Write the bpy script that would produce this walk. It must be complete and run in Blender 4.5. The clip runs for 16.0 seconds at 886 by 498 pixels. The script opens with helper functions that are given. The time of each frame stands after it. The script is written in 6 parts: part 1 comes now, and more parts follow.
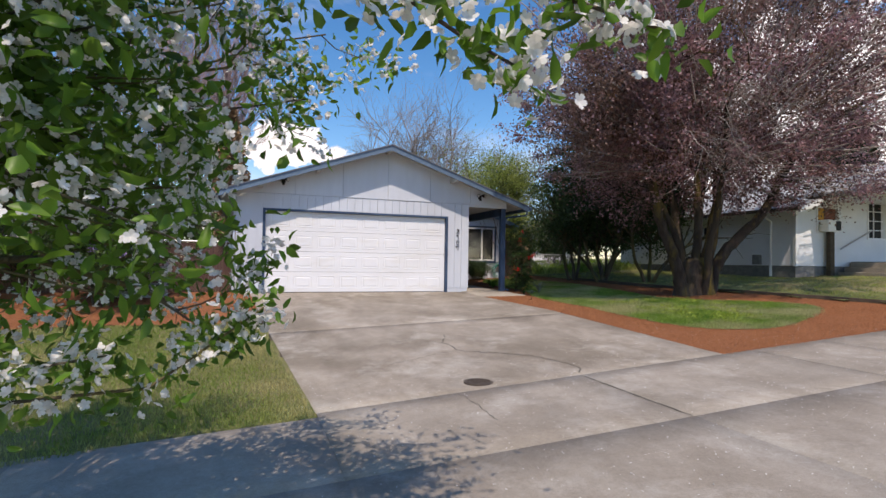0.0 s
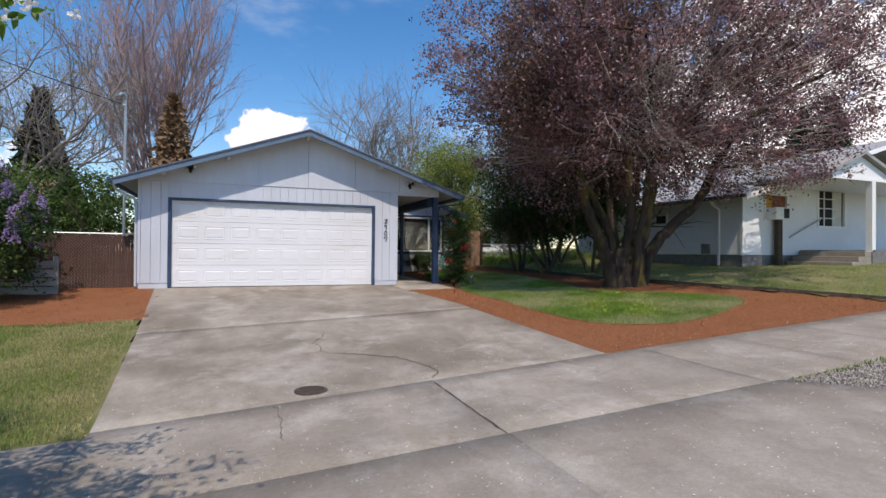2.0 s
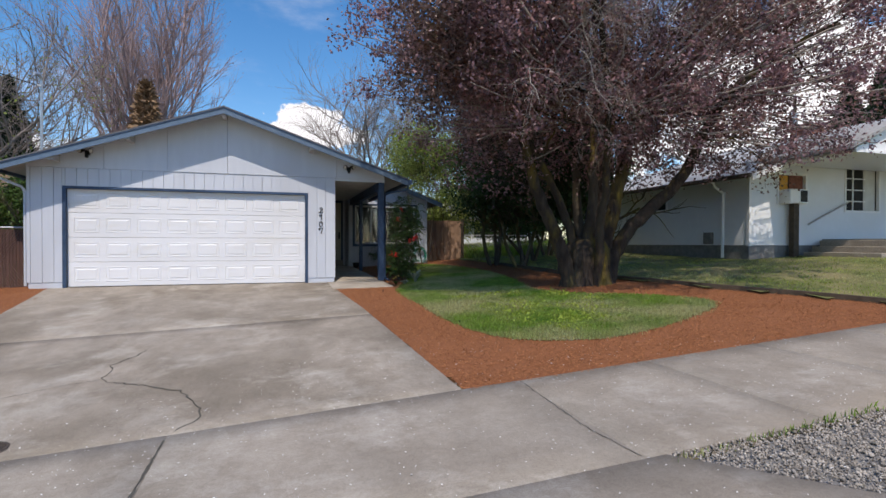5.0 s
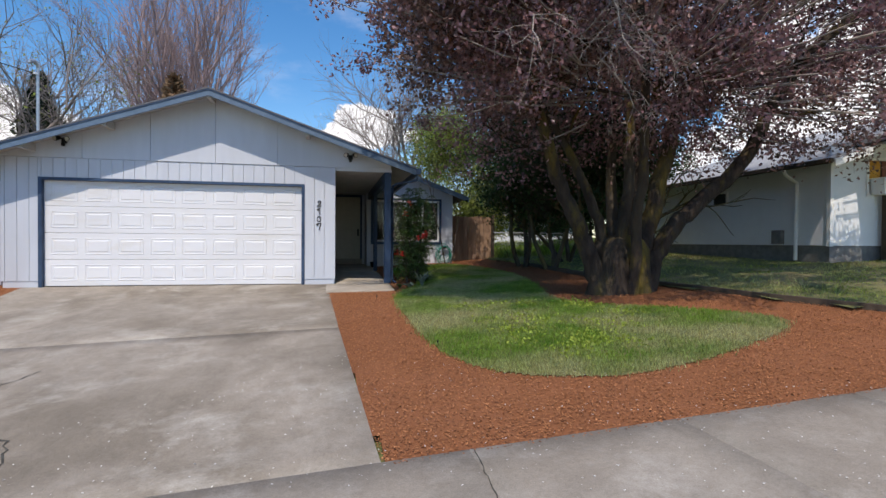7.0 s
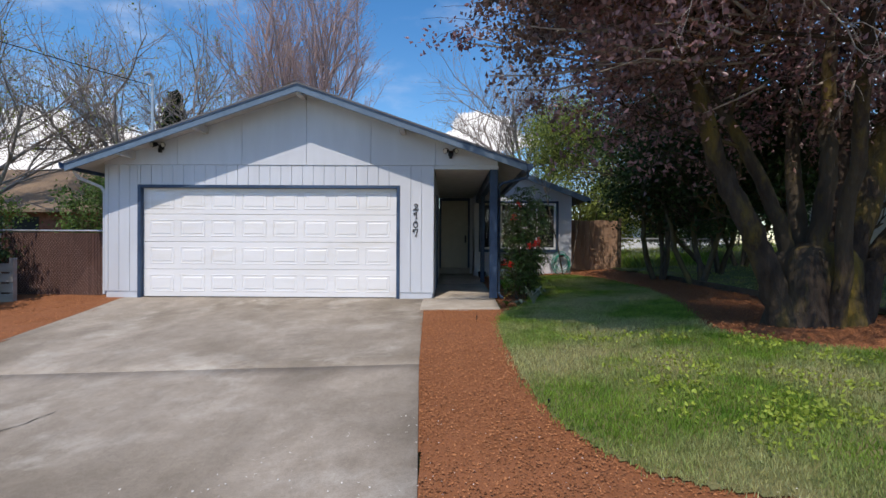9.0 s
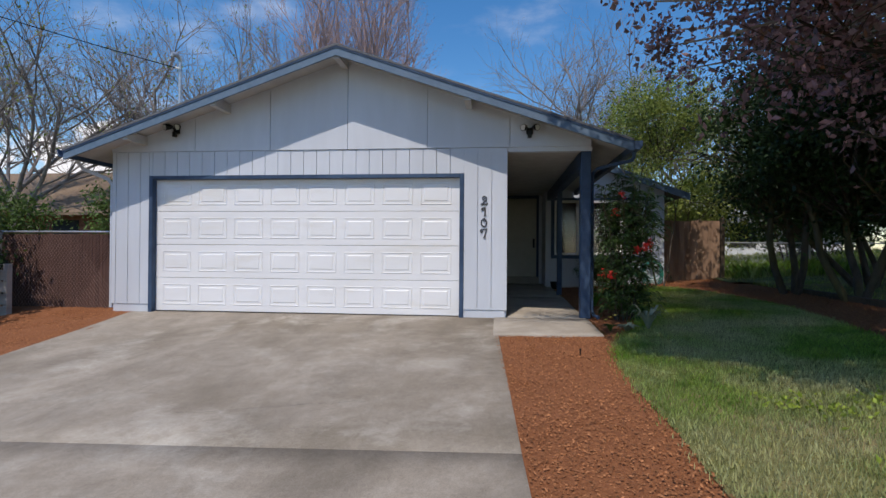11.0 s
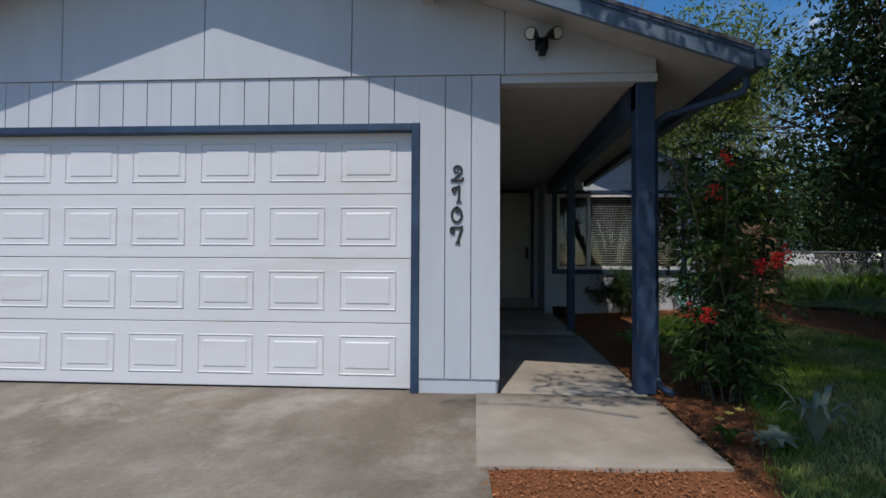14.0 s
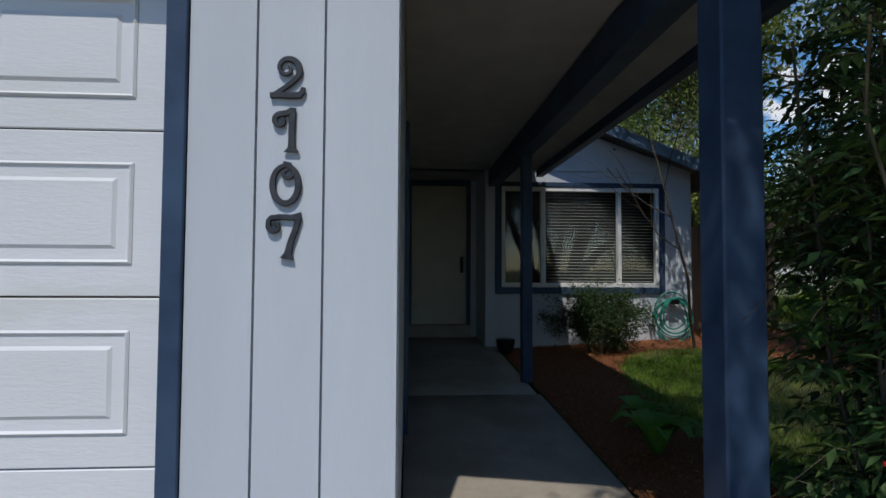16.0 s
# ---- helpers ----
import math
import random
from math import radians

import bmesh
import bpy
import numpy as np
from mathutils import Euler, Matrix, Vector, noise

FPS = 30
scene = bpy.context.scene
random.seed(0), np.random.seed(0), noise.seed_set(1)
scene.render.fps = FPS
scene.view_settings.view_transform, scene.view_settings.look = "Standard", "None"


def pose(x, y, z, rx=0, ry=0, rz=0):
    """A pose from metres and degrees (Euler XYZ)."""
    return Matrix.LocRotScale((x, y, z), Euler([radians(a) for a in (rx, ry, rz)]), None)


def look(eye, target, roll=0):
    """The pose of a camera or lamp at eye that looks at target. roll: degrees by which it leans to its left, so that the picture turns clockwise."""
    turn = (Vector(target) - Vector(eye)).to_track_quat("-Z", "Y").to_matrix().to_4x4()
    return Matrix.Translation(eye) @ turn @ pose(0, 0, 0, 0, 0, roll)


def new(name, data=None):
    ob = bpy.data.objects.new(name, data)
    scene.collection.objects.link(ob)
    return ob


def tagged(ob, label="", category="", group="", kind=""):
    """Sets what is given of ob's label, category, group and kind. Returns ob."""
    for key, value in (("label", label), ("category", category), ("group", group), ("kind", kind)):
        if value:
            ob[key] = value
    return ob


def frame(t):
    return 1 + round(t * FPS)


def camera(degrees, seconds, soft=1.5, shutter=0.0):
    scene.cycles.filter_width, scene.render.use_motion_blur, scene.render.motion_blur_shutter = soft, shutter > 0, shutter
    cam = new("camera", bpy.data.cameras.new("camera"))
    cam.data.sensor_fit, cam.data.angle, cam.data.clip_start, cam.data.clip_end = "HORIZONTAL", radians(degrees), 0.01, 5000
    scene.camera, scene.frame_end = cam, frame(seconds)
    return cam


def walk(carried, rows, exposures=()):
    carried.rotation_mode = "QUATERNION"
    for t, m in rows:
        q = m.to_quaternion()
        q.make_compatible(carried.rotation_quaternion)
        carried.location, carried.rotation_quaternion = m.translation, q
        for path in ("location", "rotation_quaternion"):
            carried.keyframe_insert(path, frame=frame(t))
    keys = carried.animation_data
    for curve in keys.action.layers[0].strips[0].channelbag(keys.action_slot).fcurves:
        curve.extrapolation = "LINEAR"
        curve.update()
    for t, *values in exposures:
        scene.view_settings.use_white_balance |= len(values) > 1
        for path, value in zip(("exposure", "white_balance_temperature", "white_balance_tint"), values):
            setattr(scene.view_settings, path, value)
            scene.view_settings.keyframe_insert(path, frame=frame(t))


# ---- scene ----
cam = camera(80.3, 16.0)
PATH = [
    (0, (-2.887, -14.132, 0.838), (-2.188, -12.258, 0.89), 0.9),
    (0.5, (-2.506, -14.136, 0.836), (-1.776, -12.275, 0.88), 0.9),
    (1, (-2.087, -14.146, 0.845), (-1.35, -12.287, 0.883), 0.7),
    (1.5, (-1.586, -14.083, 0.86), (-0.848, -12.225, 0.887), 0.6),
    (2, (-1.055, -14.074, 0.886), (-0.316, -12.216, 0.902), 0.5),
    (2.5, (-0.556, -14.019, 0.894), (0.179, -12.159, 0.901), 0.4),
    (3, (-0.067, -13.937, 0.928), (0.653, -12.071, 0.927), 0.3),
    (3.5, (0.406, -13.828, 0.94), (1.11, -11.956, 0.933), 0.3),
    (4, (0.87, -13.605, 0.95), (1.542, -11.721, 0.939), 0.2),
    (6.5, (2.802, -12.128, 0.941), (3.293, -10.189, 0.912), 0.3),
    (7, (3.067, -11.74, 0.949), (3.488, -9.785, 0.921), 0.4),
    (7.5, (3.296, -11.35, 0.992), (3.637, -9.38, 0.965), 0.4),
    (8, (3.428, -10.958, 1.019), (3.679, -8.974, 0.996), 0.5),
    (8.5, (3.464, -10.544, 1.003), (3.609, -8.549, 0.99), 0.4),
    (9, (3.461, -10.066, 0.997), (3.441, -8.066, 0.989), 0.3),
    (9.5, (3.353, -9.549, 1.003), (3.235, -7.553, 1.0), 0.5),
    (10, (3.243, -9.033, 0.985), (3.058, -7.042, 0.987), 0.5),
    (12.5, (2.854, -6.078, 0.961), (2.643, -4.09, 0.99), 0.4),
    (13, (2.858, -5.48, 1.01), (2.67, -3.489, 1.041), 0.4),
    (13.5, (2.91, -4.839, 1.022), (2.761, -2.845, 1.066), 0.4),
    (14, (2.982, -4.201, 1.039), (2.859, -2.205, 1.092), 0.3),
    (14.5, (3.024, -3.556, 1.08), (2.963, -1.558, 1.138), 0.4),
    (15, (3.031, -2.891, 1.125), (3.035, -0.892, 1.186), 0.5),
    (15.5, (3.094, -2.258, 1.15), (3.164, -0.261, 1.224), 0.3),
    (16, (3.214, -1.64, 1.166), (3.341, 0.354, 1.244), 0.3),
]
walk(cam, [(t, look(eye, target, roll)) for t, eye, target, roll in PATH],
     [(0.0, 0.24, 7350, 19), (2.0, 0.16, 7050, 17), (4.0, 0.13, 6950, 16), (8.0, 0.20, 6950, 15), (10.0, 0.11, 6900, 15), (12.5, -0.22, 6750, 14), (14.5, -0.33, 6550, 12), (16.0, -0.36, 6400, 10)])

# ---- world and sun ----
SUN_EL, SUN_AZ = 58.5, 194.2   # elevation; compass bearing of the sun with +y as north
world = bpy.data.worlds.new("sky")
scene.world = world
world.use_nodes = True
wt = world.node_tree
wt.nodes.clear()


def wnode(kind, **kw):
    n = wt.nodes.new(kind)
    for k, v in kw.items():
        if k == "operation": n.operation = v
        elif k == "blend_type": n.blend_type = v
        elif k == "data_type": n.data_type = v
    return n


sky = wnode("ShaderNodeTexSky")
sky.sky_type, sky.sun_disc = "NISHITA", False
sky.sun_elevation, sky.sun_rotation = radians(SUN_EL), radians(SUN_AZ)
sky.air_density, sky.dust_density, sky.ozone_density = 1.0, 0.3, 2.5
coord = wnode("ShaderNodeTexCoord")
stretch = wnode("ShaderNodeMapping")
stretch.inputs["Scale"].default_value = (1.6, 1.6, 4.2)
wt.links.new(coord.outputs["Generated"], stretch.inputs["Vector"])
puff = wnode("ShaderNodeTexNoise")
puff.inputs["Scale"].default_value, puff.inputs["Detail"].default_value, puff.inputs["Roughness"].default_value = 2.3, 9.0, 0.58
wt.links.new(stretch.outputs["Vector"], puff.inputs["Vector"])
sep = wnode("ShaderNodeSeparateXYZ")
wt.links.new(coord.outputs["Generated"], sep.inputs["Vector"])


def wmath(op, a, b=None, c=None):
    n = wnode("ShaderNodeMath", operation=op)
    for i, v in enumerate((a, b, c)):
        if v is None: continue
        if isinstance(v, (int, float)): n.inputs[i].default_value = v
        else: wt.links.new(v, n.inputs[i])
    return n.outputs[0]


def wramp(v, lo, hi):
    n = wnode("ShaderNodeMapRange")
    n.interpolation_type = "SMOOTHSTEP"
    wt.links.new(v, n.inputs["Value"])
    n.inputs["From Min"].default_value, n.inputs["From Max"].default_value = lo, hi
    return n.outputs["Result"]


def cumulus(direction, size, flat):
    """A heap of cloud about a direction."""
    sub = wnode("ShaderNodeVectorMath", operation="SUBTRACT")
    wt.links.new(coord.outputs["Generated"], sub.inputs[0])
    sub.inputs[1].default_value = direction
    mul = wnode("ShaderNodeVectorMath", operation="MULTIPLY")
    wt.links.new(sub.outputs[0], mul.inputs[0])
    mul.inputs[1].default_value = (1 / size, 1 / size, 1 / (size * flat))
    ln = wnode("ShaderNodeVectorMath", operation="LENGTH")
    wt.links.new(mul.outputs[0], ln.inputs[0])
    return ln.outputs["Value"]


fine = wnode("ShaderNodeTexNoise")
fine.inputs["Scale"].default_value, fine.inputs["Detail"].default_value, fine.inputs["Roughness"].default_value = 17.0, 6.0, 0.55
wt.links.new(coord.outputs["Generated"], fine.inputs["Vector"])
wob = wmath("MULTIPLY", wmath("SUBTRACT", fine.outputs["Fac"], 0.5), 2.6)
heap1 = wramp(wmath("ADD", cumulus((0.062, 0.968, 0.205), 0.080, 0.48), wob), 1.02, 0.86)
heap2 = wramp(wmath("ADD", cumulus((0.80, 0.60, 0.22), 0.33, 0.62), wob), 1.05, 0.7)
heap3 = wramp(wmath("ADD", cumulus((-0.52, 0.85, 0.12), 0.22, 0.4), wob), 1.05, 0.75)
wisps = wmath("MULTIPLY", wramp(puff.outputs["Fac"], 0.50, 0.85), 0.5)
cover = wmath("MAXIMUM", wmath("MAXIMUM", heap1, heap2), wmath("MAXIMUM", heap3, wisps))
cloud = wnode("ShaderNodeMixRGB")
wt.links.new(cover, cloud.inputs["Fac"])
vivid = wnode("ShaderNodeHueSaturation")
vivid.inputs["Saturation"].default_value, vivid.inputs["Value"].default_value = 1.34, 1.36
wt.links.new(sky.outputs["Color"], vivid.inputs["Color"])
wt.links.new(vivid.outputs["Color"], cloud.inputs["Color1"])
cloud.inputs["Color2"].default_value = (8.2, 8.5, 9.0, 1)
bg = wnode("ShaderNodeBackground")
bg.inputs["Strength"].default_value = 0.115
wt.links.new(cloud.outputs["Color"], bg.inputs["Color"])
wo = wnode("ShaderNodeOutputWorld")
wt.links.new(bg.outputs["Background"], wo.inputs["Surface"])

sun = new("sun", bpy.data.lights.new("sun", "SUN"))
sun.data.energy, sun.data.angle, sun.data.color = 3.3, radians(0.55), (1.0, 0.955, 0.88)
SUN_DIR = Vector((0.245 * math.cos(radians(SUN_EL)), 0.97 * math.cos(radians(SUN_EL)), -math.sin(radians(SUN_EL))))
sun.matrix_world = look((0, -20, 40), Vector((0, -20, 40)) + SUN_DIR)
scene.view_settings.exposure = 0.0

# ---- materials ----


def material(name, c1, c2, scale=4.0, rough=0.7, bump=0.0, bscale=60.0, metal=0.0, spec=0.3, c3=None, s3=0.6, c4=None, s4=1.0, stretch=(1, 1, 1), island=0.0, thin=0.0, obj=0.0, lo=0.35, hi=0.65, grain=0.0, streak=0.0):
    """Two colours by fine noise, a third by broad noise, relief by a still finer one; island and obj vary brightness from piece to piece."""
    m = bpy.data.materials.new(name)
    m.use_nodes = True
    t = m.node_tree
    b = t.nodes["Principled BSDF"]
    tc = t.nodes.new("ShaderNodeTexCoord")
    mp = t.nodes.new("ShaderNodeMapping")
    mp.inputs["Scale"].default_value = stretch
    t.links.new(tc.outputs["Object"], mp.inputs["Vector"])

    def nz(sc, detail=5.0, r=0.6):
        n = t.nodes.new("ShaderNodeTexNoise")
        n.inputs["Scale"].default_value, n.inputs["Detail"].default_value, n.inputs["Roughness"].default_value = sc, detail, r
        t.links.new(mp.outputs["Vector"], n.inputs["Vector"])
        return n.outputs["Fac"]

    def ramp(v, a, z):
        n = t.nodes.new("ShaderNodeMapRange")
        t.links.new(v, n.inputs["Value"])
        n.inputs["From Min"].default_value, n.inputs["From Max"].default_value = a, z
        return n.outputs["Result"]

    def mix(f, a, z, mode="MIX"):
        n = t.nodes.new("ShaderNodeMixRGB")
        n.blend_type = mode
        for k, v in (("Fac", f), ("Color1", a), ("Color2", z)):
            if isinstance(v, tuple): n.inputs[k].default_value = (*v, 1)
            elif isinstance(v, float): n.inputs[k].default_value = v
            else: t.links.new(v, n.inputs[k])
        return n.outputs["Color"]

    col = mix(ramp(nz(scale), lo, hi), c1, c2)
    if c3:
        col = mix(ramp(nz(s3, 4.0), 0.45, 0.62), col, c3)
    if c4:
        col = mix(ramp(nz(s4, 7.0, 0.7), 0.52, 0.66), col, c4)
    if streak:
        # long run-off stains down the slope
        sm = t.nodes.new("ShaderNodeMapping")
        sm.inputs["Scale"].default_value, sm.inputs["Rotation"].default_value = (1.0, 0.42, 1.0), (0, 0, 0.3)
        t.links.new(tc.outputs["Object"], sm.inputs["Vector"])
        sn = t.nodes.new("ShaderNodeTexNoise")
        sn.inputs["Scale"].default_value, sn.inputs["Detail"].default_value, sn.inputs["Roughness"].default_value = 1.6, 9.0, 0.7
        t.links.new(sm.outputs["Vector"], sn.inputs["Vector"])
        col = mix(ramp(sn.outputs["Fac"], 0.36, 0.64), mix(streak, col, (0.10, 0.092, 0.08), "MULTIPLY"), col)
    if grain:
        # aggregate, pits and blotches as fine as a finger's width
        for sc, lo_, hi_, dark in ((28.0, 0.30, 0.66, 0.62), (120.0, 0.32, 0.60, 0.45), (330.0, 0.34, 0.56, 0.35)):
            col = mix(ramp(nz(sc, 3.0, 0.7), lo_, hi_), mix(grain, col, (dark, dark * 0.97, dark * 0.93), "MULTIPLY"), col)
    for src, amount in (("island", island), ("obj", obj)):
        if amount:
            if src == "island":
                r = t.nodes.new("ShaderNodeNewGeometry").outputs["Random Per Island"]
            else:
                r = t.nodes.new("ShaderNodeObjectInfo").outputs["Random"]
            v = t.nodes.new("ShaderNodeMapRange")
            t.links.new(r, v.inputs["Value"])
            v.inputs["To Min"].default_value, v.inputs["To Max"].default_value = 1 - amount, 1 + amount
            hs = t.nodes.new("ShaderNodeHueSaturation")
            t.links.new(v.outputs["Result"], hs.inputs["Value"])
            t.links.new(col, hs.inputs["Color"])
            col = hs.outputs["Color"]
    t.links.new(col, b.inputs["Base Color"])
    b.inputs["Roughness"].default_value, b.inputs["Metallic"].default_value = rough, metal
    b.inputs["Specular IOR Level"].default_value = spec
    if bump:
        n = t.nodes.new("ShaderNodeBump")
        n.inputs["Strength"].default_value, n.inputs["Distance"].default_value = 1.0, bump
        t.links.new(nz(bscale, 4.0, 0.65), n.inputs["Height"])
        t.links.new(n.outputs["Normal"], b.inputs["Normal"])
    if thin:
        tr = t.nodes.new("ShaderNodeBsdfTranslucent")
        t.links.new(col, tr.inputs["Color"])
        ms = t.nodes.new("ShaderNodeMixShader")
        ms.inputs["Fac"].default_value = thin
        t.links.new(b.outputs["BSDF"], ms.inputs[1])
        t.links.new(tr.outputs["BSDF"], ms.inputs[2])
        t.links.new(ms.outputs["Shader"], t.nodes["Material Output"].inputs["Surface"])
    return m


DRIVE = material("stained driveway concrete", (0.41, 0.355, 0.288), (0.475, 0.42, 0.35), 6.0, 0.9, 0.003, 160, c3=(0.31, 0.265, 0.208), s3=0.55, c4=(0.55, 0.505, 0.435), s4=0.9, obj=0.02, grain=0.40, streak=0.30)
CONCRETE = material("concrete", (0.425, 0.375, 0.312), (0.48, 0.43, 0.362), 6.0, 0.9, 0.003, 160, c3=(0.365, 0.318, 0.26), s3=0.8, c4=(0.53, 0.485, 0.42), s4=1.3, obj=0.015, grain=0.42, streak=0.2)
WALK = material("porch concrete", (0.395, 0.35, 0.288), (0.455, 0.405, 0.338), 5, 0.85, 0.0015, 150, c3=(0.34, 0.30, 0.245), s3=1.2, obj=0.03, grain=0.2)
CRACK = material("crack filler", (0.05, 0.047, 0.04), (0.10, 0.095, 0.08), 9, 0.95)
ASPHALT = material("asphalt", (0.05, 0.05, 0.05), (0.075, 0.073, 0.07), 60, 0.92, 0.004, 200)
MULCH = material("bark mulch bed", (0.195, 0.070, 0.027), (0.30, 0.118, 0.048), 40, 0.95, 0.012, 90, c3=(0.27, 0.105, 0.045), s3=0.9)
CHIP = material("bark chips", (0.185, 0.069, 0.027), (0.39, 0.168, 0.072), 30, 0.9, island=0.5)
SOIL = material("lawn soil", (0.10, 0.13, 0.035), (0.18, 0.18, 0.065), 7, 0.95, 0.02, 50, c3=(0.24, 0.21, 0.10), s3=0.7)
GRASS = material("grass", (0.125, 0.25, 0.028), (0.26, 0.385, 0.065), 2.2, 0.55, island=0.42, thin=0.45, c3=(0.47, 0.46, 0.22), s3=0.5)
FRESHGRASS = material("yellowish grass", (0.26, 0.34, 0.06), (0.42, 0.47, 0.12), 1.1, 0.6, island=0.35, thin=0.45, c3=(0.50, 0.48, 0.22), s3=0.4)
DRYGRASS = material("dry grass", (0.26, 0.30, 0.085), (0.52, 0.46, 0.22), 0.9, 0.6, island=0.3, thin=0.4, c3=(0.21, 0.29, 0.06), s3=0.6)
GROUND = material("rough ground", (0.08, 0.11, 0.03), (0.16, 0.17, 0.06), 0.8, 0.95, 0.03, 20, c3=(0.17, 0.16, 0.075), s3=0.12)
SIDING = material("pale grey siding paint", (0.565, 0.60, 0.66), (0.605, 0.64, 0.70), 5, 0.62, 0.0022, 55, stretch=(1, 1, 0.22), c3=(0.54, 0.57, 0.62), s3=0.8, obj=0.015)
WHITE = material("white door paint", (0.77, 0.775, 0.79), (0.81, 0.815, 0.83), 6, 0.42, 0.0012, 90, stretch=(0.25, 1, 1), c3=(0.74, 0.745, 0.755), s3=1.5, c4=(0.72, 0.71, 0.69), s4=2.5)
TRIMBLUE = material("dark blue trim paint", (0.024, 0.046, 0.092), (0.038, 0.068, 0.125), 8, 0.5, 0.001, 60, c3=(0.05, 0.088, 0.155), s3=1.2)
FASCIA = material("blue fascia paint", (0.10, 0.155, 0.225), (0.135, 0.195, 0.27), 6, 0.5, 0.001, 60)
SOFFIT = material("soffit paint", (0.42, 0.42, 0.42), (0.50, 0.50, 0.49), 4, 0.8, 0.001, 40)
SHINGLE = material("grey shingles", (0.10, 0.105, 0.115), (0.17, 0.175, 0.185), 30, 0.95, 0.004, 120, obj=0.1)
PALESHINGLE = material("pale shingles", (0.30, 0.30, 0.295), (0.40, 0.40, 0.39), 14, 0.95, 0.004, 80, island=0.08)
BLACK = material("black metal", (0.012, 0.012, 0.013), (0.02, 0.02, 0.021), 20, 0.45, metal=0.4)
DIGIT = material("dark grey house numbers", (0.035, 0.037, 0.045), (0.06, 0.062, 0.07), 30, 0.5, 0.001, 90)
CREAM = material("cream door paint", (0.50, 0.48, 0.40), (0.55, 0.53, 0.45), 5, 0.5)
VINYL = material("white vinyl", (0.80, 0.80, 0.79), (0.83, 0.83, 0.82), 9, 0.4)
STEEL = material("galvanised steel", (0.42, 0.43, 0.44), (0.55, 0.56, 0.57), 12, 0.4, metal=0.8)
SLAT = material("brown fence slats", (0.075, 0.040, 0.032), (0.115, 0.062, 0.050), 3, 0.7, stretch=(1, 1, 0.3), obj=0.15)
FENCEWOOD = material("weathered fence boards", (0.22, 0.135, 0.085), (0.34, 0.215, 0.14), 6, 0.85, 0.003, 70, stretch=(1, 1, 0.12), obj=0.15)
PLUMBARK = material("mossy plum bark", (0.024, 0.017, 0.013), (0.056, 0.041, 0.031), 9, 0.95, 0.03, 22, stretch=(1, 1, 0.35), c3=(0.062, 0.048, 0.033), s3=1.3, c4=(0.15, 0.105, 0.02), s4=1.2)
DEADTWIG = material("pale dead twigs", (0.26, 0.22, 0.19), (0.40, 0.35, 0.31), 4, 0.9)
BLINDSLAT = material("grey blind slats", (0.20, 0.20, 0.20), (0.25, 0.25, 0.245), 9, 0.6)
NANDINA = material("nandina leaves", (0.045, 0.095, 0.03), (0.11, 0.18, 0.055), 1.5, 0.4, island=0.5, thin=0.3)
BARK = material("bark", (0.055, 0.043, 0.035), (0.115, 0.092, 0.074), 9, 0.95, 0.025, 22, stretch=(1, 1, 0.35), c3=(0.13, 0.11, 0.045), s3=1.3)
TWIG = material("grey twigs", (0.20, 0.17, 0.155), (0.32, 0.28, 0.26), 5, 0.9)
REDTWIG = material("reddish twigs", (0.29, 0.205, 0.20), (0.42, 0.31, 0.305), 3, 0.9)
PLUM = material("purple plum leaves", (0.21, 0.11, 0.125), (0.42, 0.245, 0.25), 0.6, 0.36, island=0.6, thin=0.45, spec=0.5, c3=(0.20, 0.125, 0.095), s3=0.4)
PLUMSHOOT = material("bronze young leaves", (0.14, 0.06, 0.035), (0.21, 0.10, 0.055), 0.9, 0.5, island=0.4, thin=0.35)
DARKLEAF = material("dark shrub leaves", (0.025, 0.052, 0.017), (0.058, 0.10, 0.031), 0.8, 0.45, island=0.5, thin=0.25)
MIDLEAF = material("green leaves", (0.055, 0.11, 0.022), (0.12, 0.18, 0.045), 0.8, 0.5, island=0.45, thin=0.35)
YELLOWLEAF = material("yellow green leaves", (0.20, 0.26, 0.05), (0.32, 0.36, 0.09), 0.9, 0.5, island=0.4, thin=0.4)
FRESHLEAF = material("fresh apple leaves", (0.075, 0.165, 0.016), (0.17, 0.31, 0.04), 1.5, 0.4, island=0.5, thin=0.45)
PETAL = material("white petals", (0.84, 0.82, 0.78), (0.90, 0.885, 0.86), 4, 0.6, island=0.08, thin=0.4)
LILAC = material("lilac flowers", (0.30, 0.20, 0.40), (0.45, 0.34, 0.56), 3, 0.7, island=0.3, thin=0.2)
CONIFER = material("conifer needles", (0.016, 0.030, 0.014), (0.035, 0.055, 0.026), 0.5, 0.8, island=0.45)
RUSTCONIFER = material("rusty cedar", (0.20, 0.125, 0.07), (0.32, 0.21, 0.125), 0.8, 0.85, island=0.4)
REDBERRY = material("red berries", (0.50, 0.015, 0.012), (0.65, 0.035, 0.025), 5, 0.4, island=0.25)
NEIGHBOUR = material("white house paint", (0.76, 0.775, 0.79), (0.80, 0.815, 0.83), 3, 0.7, 0.001, 40, c3=(0.73, 0.745, 0.755), s3=0.5)
FOUNDATION = material("grey block foundation", (0.16, 0.155, 0.15), (0.23, 0.225, 0.215), 6, 0.9, 0.004, 50)
TIMBER = material("old timber edging", (0.06, 0.045, 0.032), (0.10, 0.075, 0.052), 8, 0.9, 0.004, 50)
GRAVEL = material("grey gravel", (0.22, 0.195, 0.165), (0.40, 0.36, 0.31), 9, 0.9, island=0.4)
HOSTALEAF = material("hosta leaves", (0.10, 0.24, 0.025), (0.17, 0.34, 0.045), 4, 0.45, thin=0.3)
